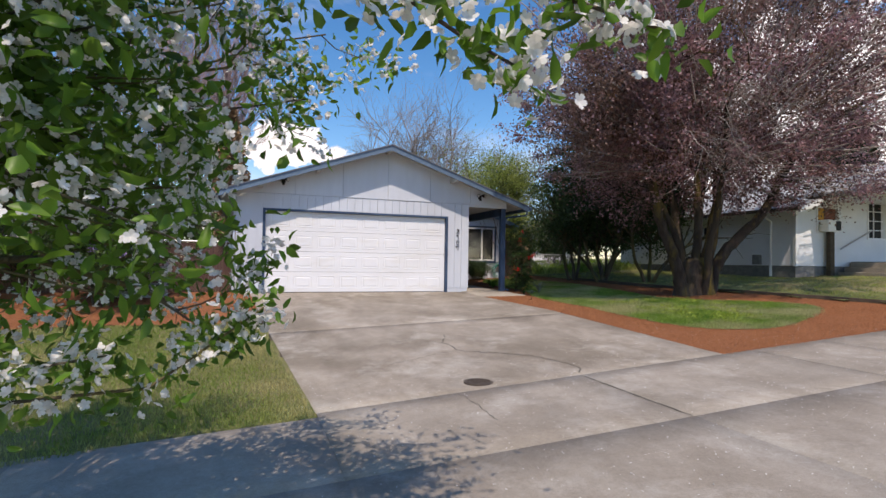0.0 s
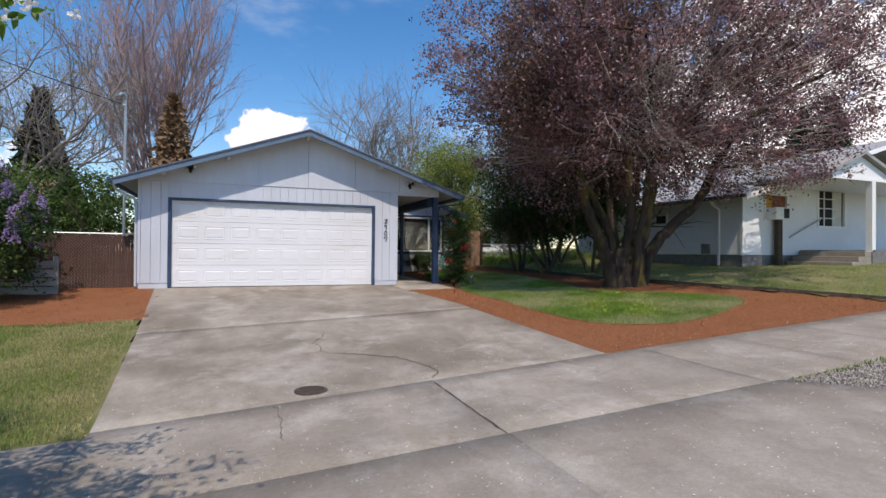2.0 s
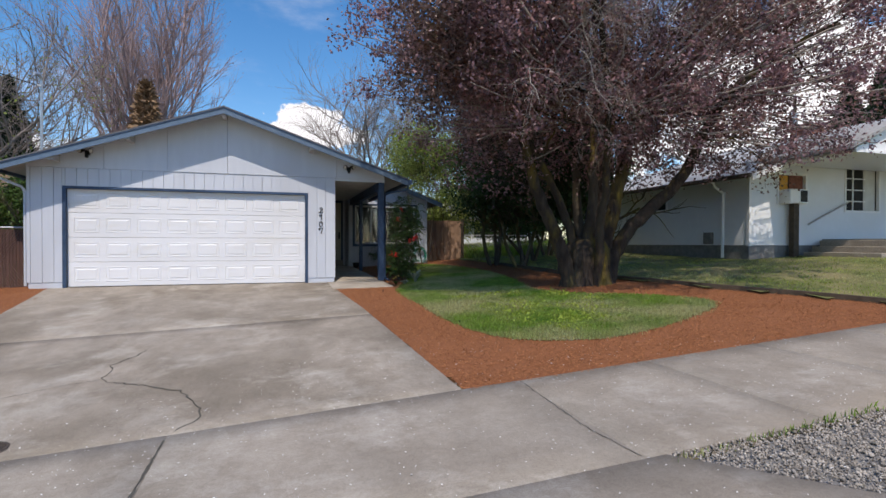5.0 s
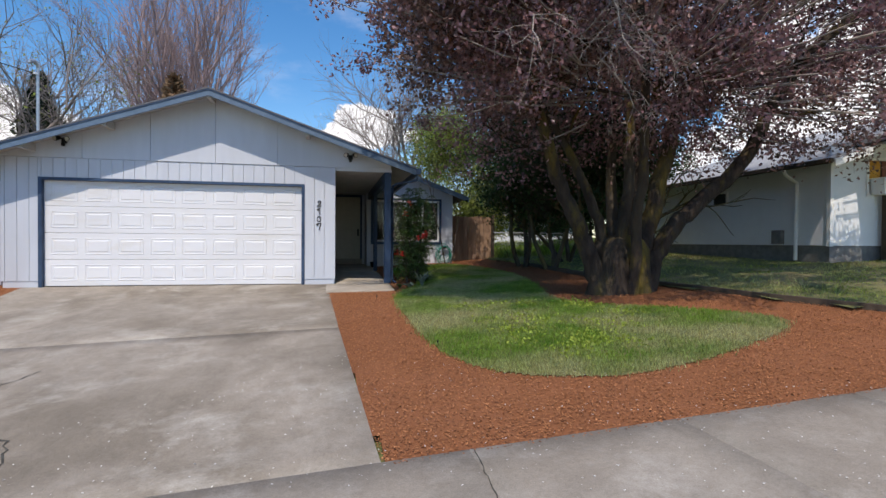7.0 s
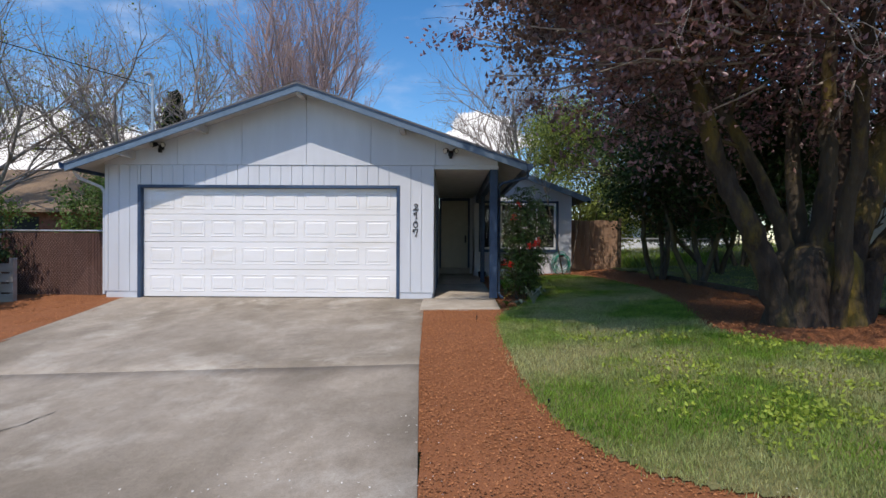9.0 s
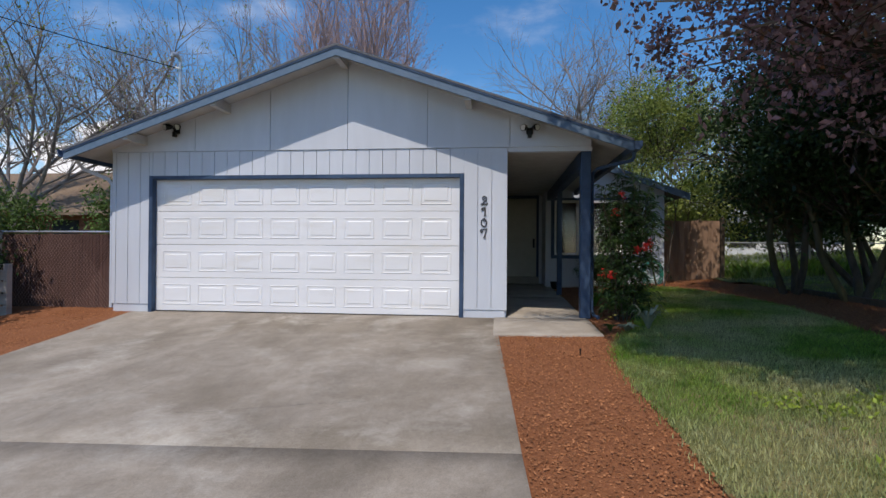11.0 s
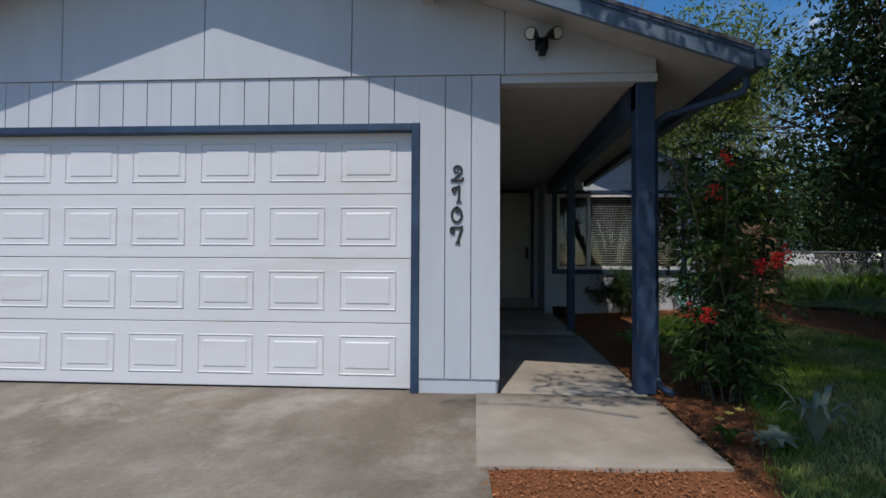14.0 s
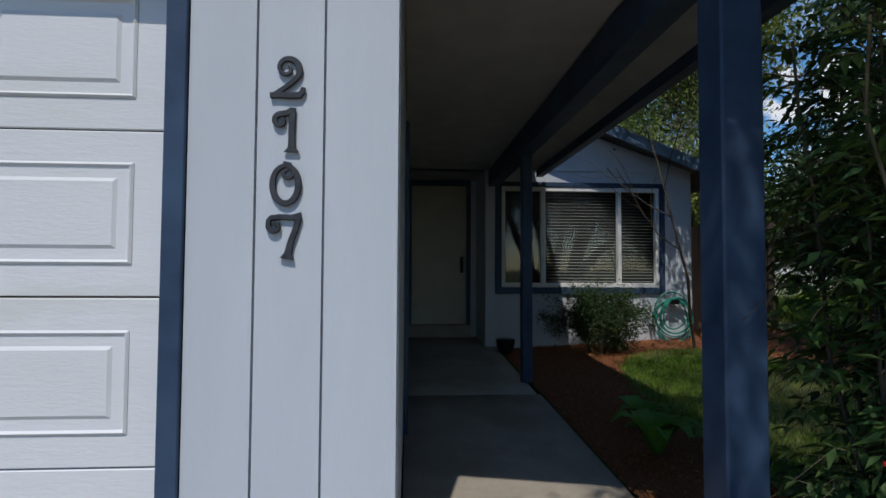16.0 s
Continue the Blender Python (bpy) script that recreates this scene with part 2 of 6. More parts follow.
HOSE = material("green garden hose", (0.02, 0.20, 0.15), (0.03, 0.26, 0.20), 6, 0.4)
CURTAIN = material("pale curtain", (0.55, 0.54, 0.50), (0.65, 0.64, 0.60), 3, 0.8)
# near-black colour paints in the darkness of openings that are only unlit
UNLITBLACK = material("near-black for unlit interiors", (0.03, 0.03, 0.03), (0.045, 0.042, 0.04), 3, 0.9)
ORANGE = material("orange blind", (0.55, 0.25, 0.03), (0.65, 0.33, 0.05), 4, 0.7)
BRICK = material("red brick", (0.20, 0.075, 0.05), (0.30, 0.12, 0.08), 8, 0.9, 0.004, 40)
YELLOW = material("yellow petals", (0.75, 0.55, 0.06), (0.85, 0.68, 0.15), 5, 0.5, thin=0.3)
IRON = material("rusty cast iron", (0.07, 0.055, 0.045), (0.12, 0.095, 0.075), 30, 0.7, 0.002, 60, metal=0.3)

GLASS = bpy.data.materials.new("window glass")
GLASS.use_nodes = True
_b = GLASS.node_tree.nodes["Principled BSDF"]
_b.inputs["Base Color"].default_value = (0.9, 0.95, 0.95, 1)
_b.inputs["Transmission Weight"].default_value = 1.0
_b.inputs["Roughness"].default_value, _b.inputs["IOR"].default_value = 0.02, 1.45

# ---- tools ----


def interp(v, pts):
    for (a, fa), (b, fb) in zip(pts, pts[1:]):
        if v <= b:
            return fa + (fb - fa) * max(0.0, min(1.0, (v - a) / (b - a)))
    return pts[-1][1]


PROFILE = ((-16.0, -0.62), (-8.5, -0.56), (-6.2, -0.41), (-4.0, -0.27), (-1.2, -0.09), (0.0, 0.0), (6.0, 0.16), (14.0, 0.3), (60.0, 0.5))


def ground(x, y):
    """Height of the ground: it rises from the street to the garage, and towards +x."""
    xc = max(-9.0, min(26.0, x))
    u = max(0.0, min(1.0, -y / 4.5))
    return interp(y, PROFILE) + 0.055 * xc * u + 0.05 * max(xc - 4.5, 0.0) * (1 - u)


def part(name, bm, mat, parent=None, label="", smooth=False, recalc=True):
    if recalc:
        bmesh.ops.recalc_face_normals(bm, faces=bm.faces)
    me = bpy.data.meshes.new(name)
    bm.to_mesh(me)
    bm.free()
    me.materials.append(mat)
    if smooth:
        me.polygons.foreach_set("use_smooth", [True] * len(me.polygons))
    ob = new(name, me)
    if parent:
        ob.parent = parent
    return tagged(ob, label)


def raw(name, verts, faces, mat, parent=None, label="", smooth=False):
    """A mesh from arrays: faces all of one size."""
    verts, faces = np.asarray(verts, dtype=np.float32), np.asarray(faces, dtype=np.int32)
    me = bpy.data.meshes.new(name)
    n, k = faces.shape
    me.vertices.add(len(verts)), me.loops.add(n * k), me.polygons.add(n)
    me.vertices.foreach_set("co", verts.ravel())
    me.loops.foreach_set("vertex_index", faces.ravel())
    me.polygons.foreach_set("loop_start", np.arange(0, n * k, k, dtype=np.int32))
    me.update(calc_edges=True)
    me.validate()
    if smooth:
        me.polygons.foreach_set("use_smooth", [True] * n)
    me.materials.append(mat)
    ob = new(name, me)
    if parent:
        ob.parent = parent
    return tagged(ob, label)


def empty(name, at, label, category, group="", kind=""):
    ob = new(name)
    ob.location = at
    ob.empty_display_size = 0.1
    return tagged(ob, label, category, group, kind)


def rel(ob):
    """Parts built at world places under an empty: keep them where they are."""
    m = Matrix.Translation(ob.location).inverted()
    for c in ob.children:
        if c.type == "MESH" and not c.get("placed"):
            c.matrix_parent_inverse = m
            c["placed"] = 1
    return ob


def box(bm, x0, x1, y0, y1, z0, z1, bevel=0.0):
    vs = [bm.verts.new((x, y, z)) for z in (z0, z1) for y in (y0, y1) for x in (x0, x1)]
    fs = [bm.faces.new([vs[i] for i in f]) for f in ((0, 2, 3, 1), (4, 5, 7, 6), (0, 1, 5, 4), (2, 6, 7, 3), (0, 4, 6, 2), (1, 3, 7, 5))]
    if bevel:
        es = {e for f in fs for e in f.edges}
        bmesh.ops.bevel(bm, geom=list(es), offset=bevel, segments=1, affect="EDGES")
    return bm


def bx(*a, bevel=0.0):
    return box(bmesh.new(), *a, bevel=bevel)


def prism(bm, pts, axis, a, b):
    """A polygon drawn in the two other axes, pushed from a to b along the axis."""
    def put(p, v):
        return {"x": (v, p[0], p[1]), "y": (p[0], v, p[1]), "z": (p[0], p[1], v)}[axis]
    lo, hi = [bm.verts.new(put(p, a)) for p in pts], [bm.verts.new(put(p, b)) for p in pts]
    bm.faces.new(lo), bm.faces.new(hi[::-1])
    for i in range(len(pts)):
        j = (i + 1) % len(pts)
        bm.faces.new((lo[i], hi[i], hi[j], lo[j]))
    return bm


def tube(bm, pts, radii, sides=8, cap=True):
    pts = [Vector(p) for p in pts]
    rings = []
    for i, p in enumerate(pts):
        d = (pts[min(i + 1, len(pts) - 1)] - pts[max(i - 1, 0)]).normalized()
        a = d.orthogonal().normalized() if i == 0 else (rings_a - d * rings_a.dot(d)).normalized()
        rings_a = a
        b = d.cross(a)
        r = radii[i] if hasattr(radii, "__len__") else radii
        rings.append([bm.verts.new(p + r * (math.cos(k * math.tau / sides) * a + math.sin(k * math.tau / sides) * b)) for k in range(sides)])
    for q, w in zip(rings, rings[1:]):
        for k in range(sides):
            bm.faces.new((q[k], q[(k + 1) % sides], w[(k + 1) % sides], w[k]))
    if cap:
        bm.faces.new(rings[0][::-1]), bm.faces.new(rings[-1])
    return bm


def sheet(name, inside, x0, x1, y0, y1, step, dz, mat, label="", category="", kind="structure", rough=0.0):
    """A piece of ground that follows the slope, where inside(x, y) holds."""
    verts, faces, seen = [], [], {}
    nx, ny = int((x1 - x0) / step), int((y1 - y0) / step)

    def vert(i, j):
        if (i, j) not in seen:
            x, y = x0 + i * step, y0 + j * step
            z = ground(x, y) + dz + (rough * noise.noise((x * 2.1, y * 2.1, 0.3)) if rough else 0)
            seen[i, j] = len(verts)
            verts.append((x, y, z))
        return seen[i, j]
    for i in range(nx):
        for j in range(ny):
            if inside(x0 + (i + 0.5) * step, y0 + (j + 0.5) * step):
                faces.append((vert(i, j), vert(i + 1, j), vert(i + 1, j + 1), vert(i, j + 1)))
    ob = raw(name, verts, faces, mat, None, label, True)
    return tagged(ob, label, category, "", kind)


def slab(name, corners, mat, parent=None, n=6, dz=0.0, thick=0.1, gap=0.006):
    """A cast slab between four corners (counter-clockwise), its top on the slope, with a rounded rim."""
    c = [Vector((*p, 0)) for p in corners]
    mid = sum(c, Vector()) / 4
    c = [p + (mid - p).normalized() * gap for p in c]
    verts, faces = [], []
    for i in range(n + 1):
        for j in range(n + 1):
            u, v = i / n, j / n
            p = (c[0] * (1 - u) + c[1] * u) * (1 - v) + (c[3] * (1 - u) + c[2] * u) * v
            verts.append((p.x, p.y, ground(p.x, p.y) + dz))
    idx = lambda i, j: i * (n + 1) + j
    for i in range(n):
        for j in range(n):
            faces.append((idx(i, j), idx(i + 1, j), idx(i + 1, j + 1), idx(i, j + 1)))
    rim = [idx(i, 0) for i in range(n)] + [idx(n, j) for j in range(n)] + [idx(i, n) for i in range(n, 0, -1)] + [idx(0, j) for j in range(n, 0, -1)]
    base = len(verts)
    for k in rim:
        x, y, z = verts[k]
        d = (Vector((x, y, 0)) - mid).normalized() * 0.004
        verts.append((x + d.x, y + d.y, z - 0.008))
    for k in rim:
        x, y, z = verts[k]
        d = (Vector((x, y, 0)) - mid).normalized() * 0.004
        verts.append((x + d.x, y + d.y, z - thick))
    m = len(rim)
    for k in range(m):
        q = (k + 1) % m
        faces.append((rim[k], base + k, base + q, rim[q]))
        faces.append((base + k, base + m + k, base + m + q, base + q))
    return raw(name, verts, faces, mat, parent)


def shades_front(p):
    """Leaves and twigs left out because their shade would fall on the garage front, the drive or the front of the lawn.
    """
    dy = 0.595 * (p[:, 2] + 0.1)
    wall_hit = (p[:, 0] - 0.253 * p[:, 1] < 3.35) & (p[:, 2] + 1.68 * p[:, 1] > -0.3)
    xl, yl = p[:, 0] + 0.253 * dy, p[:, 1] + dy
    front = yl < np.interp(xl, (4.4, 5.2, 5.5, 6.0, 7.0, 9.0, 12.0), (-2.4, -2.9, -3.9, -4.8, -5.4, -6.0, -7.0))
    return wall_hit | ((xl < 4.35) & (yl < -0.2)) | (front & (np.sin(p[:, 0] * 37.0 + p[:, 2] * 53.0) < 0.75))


def inpoly(x, y, poly):
    odd = False
    for (xa, ya), (xb, yb) in zip(poly, poly[1:] + poly[:1]):
        if (ya > y) != (yb > y) and x < (xb - xa) * (y - ya) / (yb - ya) + xa:
            odd = not odd
    return odd


def smoothpoly(poly, times=2):
    for _ in range(times):
        out = []
        for (xa, ya), (xb, yb) in zip(poly, poly[1:] + poly[:1]):
            out += [(0.75 * xa + 0.25 * xb, 0.75 * ya + 0.25 * yb), (0.25 * xa + 0.75 * xb, 0.25 * ya + 0.75 * yb)]
        poly = out
    return poly


RNG = np.random.default_rng(7)


def unit(n):
    v = RNG.normal(size=(n, 3))
    return v / np.linalg.norm(v, axis=1, keepdims=True)


def leaf_arrays(at, length, width, droop=0.0, up=0.0, fold=0.25, fine=False):
    """A folded, pointed leaf of four corners at each place, or of six, curved along its length."""
    n = len(at)
    d = unit(n)
    d[:, 2] = d[:, 2] * (1 - up) + up - droop
    d /= np.linalg.norm(d, axis=1, keepdims=True)
    s = np.cross(d, unit(n))
    s /= np.linalg.norm(s, axis=1, keepdims=True) + 1e-9
    nn = np.cross(d, s)
    L = length * RNG.uniform(0.65, 1.3, (n, 1))
    W = width * RNG.uniform(0.7, 1.25, (n, 1))
    at = np.asarray(at)
    if fine:
        rib = -nn * L * 0.10
        v = np.stack([at, at + d * L * 0.28 + s * W * 0.46 + nn * W * fold, at + d * L * 0.66 + s * W * 0.40 + nn * W * fold + rib * 0.5, at + d * L + rib * 1.6,
                      at + d * L * 0.66 - s * W * 0.40 + nn * W * fold + rib * 0.5, at + d * L * 0.28 - s * W * 0.46 + nn * W * fold, at + d * L * 0.5], 1).reshape(-1, 3)
        k = np.arange(n)[:, None] * 7
        return v, np.concatenate([k + np.array([[6, i, (i + 1) % 6]]) for i in range(6)], 1).reshape(-1, 3)
    mid = at + d * L * 0.45
    v = np.stack([at, mid + s * W * 0.5 + nn * W * fold, at + d * L, mid - s * W * 0.5 + nn * W * fold], 1).reshape(-1, 3)
    k = np.arange(n)[:, None] * 4
    return v, np.concatenate([k + np.array([[0, 1, 2]]), k + np.array([[0, 2, 3]])], 1).reshape(-1, 3)


def leaves(name, at, length, width, mat, parent=None, label="", **kw):
    v, f = leaf_arrays(at, length, width, **kw)
    return raw(name, v, f, mat, parent, label)


class Wood:
    """Tapered branches, gathered into one mesh, with the points where leaves may sit."""

    def __init__(self, sides=5):
        self.v, self.f, self.tips, self.n, self.sides = [], [], [], 0, sides

    def limb(self, pts, r0, r1, sides=0):
        k = sides or self.sides
        p = np.array(pts, dtype=float)
        d = np.gradient(p, axis=0)
        d /= np.linalg.norm(d, axis=1, keepdims=True) + 1e-9
        ref = np.array([0.31, 0.52, 0.8]) if abs(d[0, 2]) < 0.8 else np.array([0.9, 0.3, 0.1])
        a = np.cross(d, ref)
        a /= np.linalg.norm(a, axis=1, keepdims=True) + 1e-9
        b = np.cross(d, a)
        r = np.linspace(r0, r1, len(p))[:, None, None]
        ang = np.arange(k) * math.tau / k
        ring = p[:, None] + r * (np.cos(ang)[None, :, None] * a[:, None] + np.sin(ang)[None, :, None] * b[:, None])
        self.v.append(ring.reshape(-1, 3))
        m = len(p)
        i, j = np.meshgrid(np.arange(m - 1), np.arange(k), indexing="ij")
        q = self.n + np.stack([i * k + j, i * k + (j + 1) % k, (i + 1) * k + (j + 1) % k, (i + 1) * k + j], -1).reshape(-1, 4)
        self.f.append(q)
        self.n += m * k
        return p

    def grow(self, start, way, length, radius, depth, spread=0.6, kids=4, shrink=0.62, lift=0.1, steps=5, wander=0.18, first=0.3):
        way = np.array(way, dtype=float)
        way /= np.linalg.norm(way)
        pts = [np.array(start, dtype=float)]
        d = way.copy()
        for _ in range(steps):
            d = d + RNG.normal(size=3) * wander + np.array([0, 0, lift])
            d /= np.linalg.norm(d)
            pts.append(pts[-1] + d * length / steps)
        self.limb(pts, radius, radius * 0.45, 3 if depth < 1 else (4 if depth < 2 else 0))
        self.branch(pts, way, length, radius, depth, spread, kids, shrink, lift, wander, first)

    def branch(self, pts, way, length, radius, depth, spread, kids, shrink, lift, wander, first=0.3):
        pts = np.array(pts, dtype=float)
        if depth <= 0:
            self.tips.append(pts[1:])
            return
        m = len(pts) - 1
        for k in range(kids):
            f = first + (1 - first) * (k + RNG.uniform(0.2, 1.0)) / kids
            x = min(f, 0.999) * m
            i = int(x)
            p = pts[i] + (pts[i + 1] - pts[i]) * (x - i)
            d = pts[i + 1] - pts[i]
            d /= np.linalg.norm(d) + 1e-9
            side = np.cross(d, unit(1)[0])
            side /= np.linalg.norm(side) + 1e-9
            self.grow(p, d * (1 - spread * 0.5) + side * spread, length * shrink * RNG.uniform(0.7, 1.25), radius * 0.55 * (1 - 0.3 * f), depth - 1, spread, kids, shrink, lift, 4, wander)

    def mesh(self, name, mat, parent=None, label=""):
        return raw(name, np.concatenate(self.v), np.concatenate(self.f), mat, parent, label, True)

    def points(self):
        return np.concatenate(self.tips)


def around(pts, count, spread):
    k = RNG.integers(0, len(pts), count)
    return pts[k] + RNG.normal(size=(count, 3)) * spread



def clusters(centre, radii, count, sigma, per, low=-9.0, hollow=0.55, keep=None):
    """Leaf places in uneven tufts through an ellipsoid, more of them towards its skin."""
    out, mids = [], []
    while len(mids) < count:
        d = unit(1)[0] * RNG.uniform(hollow, 1.0) * (1 + 0.12 * max(-1.5, min(0.8, RNG.normal())))
        p = np.array(centre) + d * np.array(radii)
        if p[2] > low and (keep is None or keep(p)):
            mids.append(p)
            k = int(per * RNG.uniform(0.4, 1.5))
            out.append(p + RNG.normal(size=(k, 3)) * sigma * np.array([1, 1, 0.75]) * RNG.uniform(0.6, 1.3))
    return np.concatenate(out), np.array(mids)


def ribbon(name, pts, width, mat, lift=0.004, parent=None, wobble=0.02):
    """A crack along the ground with uneven width."""
    pts = [Vector((*p, 0)) for p in pts]
    fine = []
    for a, b in zip(pts, pts[1:]):
        n = max(2, int((b - a).length / 0.06))
        for k in range(n):
            p = a.lerp(b, k / n)
            fine.append(p + Vector((random.gauss(0, wobble), random.gauss(0, wobble), 0)) * 0.5)
    fine.append(pts[-1])
    v, f = [], []
    for i, p in enumerate(fine):
        d = (fine[min(i + 1, len(fine) - 1)] - fine[max(i - 1, 0)]).normalized()
        s = Vector((-d.y, d.x, 0)) * width * random.uniform(0.3, 1.0) * (0.3 if i in (0, len(fine) - 1) else 1)
        for q in (p - s, p + s):
            v.append((q.x, q.y, ground(q.x, q.y) + lift))
    f = [(2 * i, 2 * i + 1, 2 * i + 3, 2 * i + 2) for i in range(len(fine) - 1)]
    return raw(name, v, f, mat, parent)

# ---- ground, driveway, walks ----


def far_ground():
    xs = [-300, -120, -60, -35] + [-22 + 1.5 * i for i in range(40)] + [60, 120, 300]
    ys = [-300, -100, -40] + [-24 + 1.2 * i for i in range(45)] + [50, 100, 200, 400]
    v = [(x, y, ground(x, y) - 0.07) for x in xs for y in ys]
    n = len(ys)
    f = [(i * n + j, (i + 1) * n + j, (i + 1) * n + j + 1, i * n + j + 1) for i in range(len(xs) - 1) for j in range(n - 1)]
    return tagged(raw("ground", v, f, GROUND, None, "", True), "rough grassy ground that slopes to the street", "ground", "", "structure")


far_ground()
DL = lambda y: -2.80 - y * 0.069
DR = lambda y: 2.92 + (-y) * 0.0525
drive = empty("driveway", (0, -5, 0), "broad weathered concrete driveway with cracks and joints", "driveway", "", "structure")
JOINTS = (((DL(0.2), 0.2), (3.0, 0.2)), ((DL(-4.5), -4.5), (DR(-4.92), -4.92)), ((DL(-8.76), -8.76), (DR(-8.61), -8.61)))
for (la, ra), (lb, rb) in zip(JOINTS, JOINTS[1:]):
    slab("concrete_slab", [lb, rb, ra, la], DRIVE, drive, n=14, gap=0.0025)
for pts, wd in (([(1.0, -8.6), (1.16, -8.41), (1.14, -8.2), (1.02, -7.87), (0.9, -7.6), (0.7, -7.45), (0.46, -7.24), (0.2, -7.05)], 0.011),
                ([(0.2, -7.05), (0.05, -6.9), (0.08, -6.6), (0.02, -6.36), (0.16, -6.1), (0.26, -5.8)], 0.009),
                ([(0.05, -6.9), (-0.3, -7.0), (-0.7, -7.15), (-1.1, -7.3)], 0.004),
                ([(2.1, -3.95), (1.5, -4.05), (0.6, -4.2)], 0.003),
                ([(-2.2, -7.0), (-1.6, -6.6), (-1.0, -6.2), (-0.2, -5.9)], 0.003)):
    ribbon("crack", pts, wd, CRACK, 0.004, drive)
rel(drive)
walkway = empty("sidewalk", (4, -9.5, 0), "grey concrete sidewalk panels along the street", "sidewalk", "", "structure")
for xa, xb in [(-14, -10.5), (-10.5, -7), (-7, -4.6), (-4.6, -2.2), (-2.2, 0.97), (0.97, 3.92), (3.92, 5.43), (5.43, 6.95), (6.95, 8.47), (8.47, 10.0), (10.0, 11.5), (11.5, 13.0), (13.0, 14.5), (14.5, 16.0), (16.0, 17.5), (17.5, 19.0), (19.0, 22.0)]:
    ya, yb = (-8.9, -8.9) if xb <= -2.2 else (-8.70 + xa * 0.028, -8.70 + xb * 0.028)
    slab("concrete_slab", [(xa, -10.42), (xb, -10.42), (xb, yb), (xa, ya)], CONCRETE, walkway, n=5, gap=0.003)
ribbon("crack", [(0.97, -8.75), (0.96, -9.3), (0.95, -9.9), (0.95, -10.42)], 0.012, CRACK, 0.004, walkway, 0.006)
ribbon("crack", [(-0.68, -8.76), (-0.66, -9.2), (-0.68, -9.75)], 0.004, CRACK, 0.004, walkway)
ribbon("crack", [(3.95, -8.6), (3.9, -9.3), (3.86, -9.9), (3.9, -10.4)], 0.005, CRACK, 0.004, walkway, 0.01)
rel(walkway)
apron = empty("driveway_apron", (1, -12.5, 0), "wide concrete apron between sidewalk and street", "driveway", "", "structure")
for xa, xb, xc in ((-4.2, 0.97, 0.97), (0.97, 8.2, 4.05)):
    slab("concrete_slab", [(xa, -15.6), (xb, -15.6), (xc, -10.42), (xa, -10.42)], CONCRETE, apron, n=10, gap=0.007)
rel(apron)
sheet("road", lambda x, y: True, -60, 60, -27, -15.6, 1.2, -0.02, ASPHALT, "dark asphalt street", "road")
porch_slab = empty("porch_walk", (3.7, 2, 0), "smooth concrete walk under the porch roof", "walkway", "", "structure")
for ya, yb in ((0.0, -1.36), (2.9, 0.0), (6.2, 2.9)):
    slab("concrete_slab", [(2.99 if ya <= 0 else 3.19, yb), (4.33, yb), (4.36, ya), (2.99 if ya <= 0 else 3.19, ya)], WALK, porch_slab, n=6, dz=0.012)
rel(porch_slab)

LAWN = smoothpoly([(4.15, -2.2), (4.10, -4.9), (4.16, -6.3), (4.5, -7.2), (5.2, -7.6), (6.1, -7.6), (7.2, -7.2), (8.35, -6.7), (8.4, -6.1), (7.7, -5.35), (6.6, -4.7), (6.5, -3.8), (7.0, -2.2), (7.5, 0.2), (7.4, 2.2), (7.0, 4.2), (6.3, 4.6), (5.5, 4.1), (5.15, 2.6), (5.1, 0.6), (5.0, -0.4)])
EDGE = [(8.5, 6.2), (8.7, 2.5), (8.75, -2.0), (8.95, -4.0), (9.3, -5.3), (10.1, -6.8), (10.85, -8.44)]
MULCH_R = [(2.85, -1.25), (4.36, -1.3), (4.38, 6.0), (8.6, 6.2)] + EDGE[1:] + [(3.38, -8.66)]
MULCH_L = [(-2.5, -3.45), (-2.7, 0.0), (-3.2, 0.6), (-9.5, 0.9), (-9.5, -2.6), (-5.3, -3.0), (-4.0, -3.3)]
sheet("mulch_bed", lambda x, y: inpoly(x, y, MULCH_R), 2.9, 10.8, -8.7, 6.3, 0.1, -0.015, MULCH, "reddish brown bark mulch bed beside the driveway", "mulch", rough=0.018)
sheet("mulch_bed", lambda x, y: inpoly(x, y, MULCH_L), -9.5, -2.5, -3.6, 1.0, 0.1, -0.01, MULCH, "reddish brown bark mulch bed along the fence", "mulch", rough=0.03)
sheet("lawn", lambda x, y: inpoly(x, y, LAWN), 4.0, 8.6, -7.8, 4.2, 0.05, -0.004, SOIL, "front lawn of mown green grass", "lawn", rough=0.02)
LAWN_L = [(-2.58, -3.45), (-4.0, -3.35), (-5.3, -3.1), (-12, -2.6), (-12, -9.1), (-4.6, -9.05), (-3.4, -8.85), (-2.12, -8.9)]
sheet("lawn", lambda x, y: inpoly(x, y, LAWN_L), -12, -2.0, -9.2, -2.5, 0.1, -0.012, SOIL, "patchy dry lawn beside the driveway", "lawn", rough=0.02)
LAWN_N = EDGE + [(22, -8.15), (40, -8.0), (40, 14), (8.5, 14)]
sheet("lawn", lambda x, y: inpoly(x, y, LAWN_N), 8.4, 32, -8.3, 14, 0.4, 0.03, SOIL, "raised lawn of the white house next door", "lawn", rough=0.04)


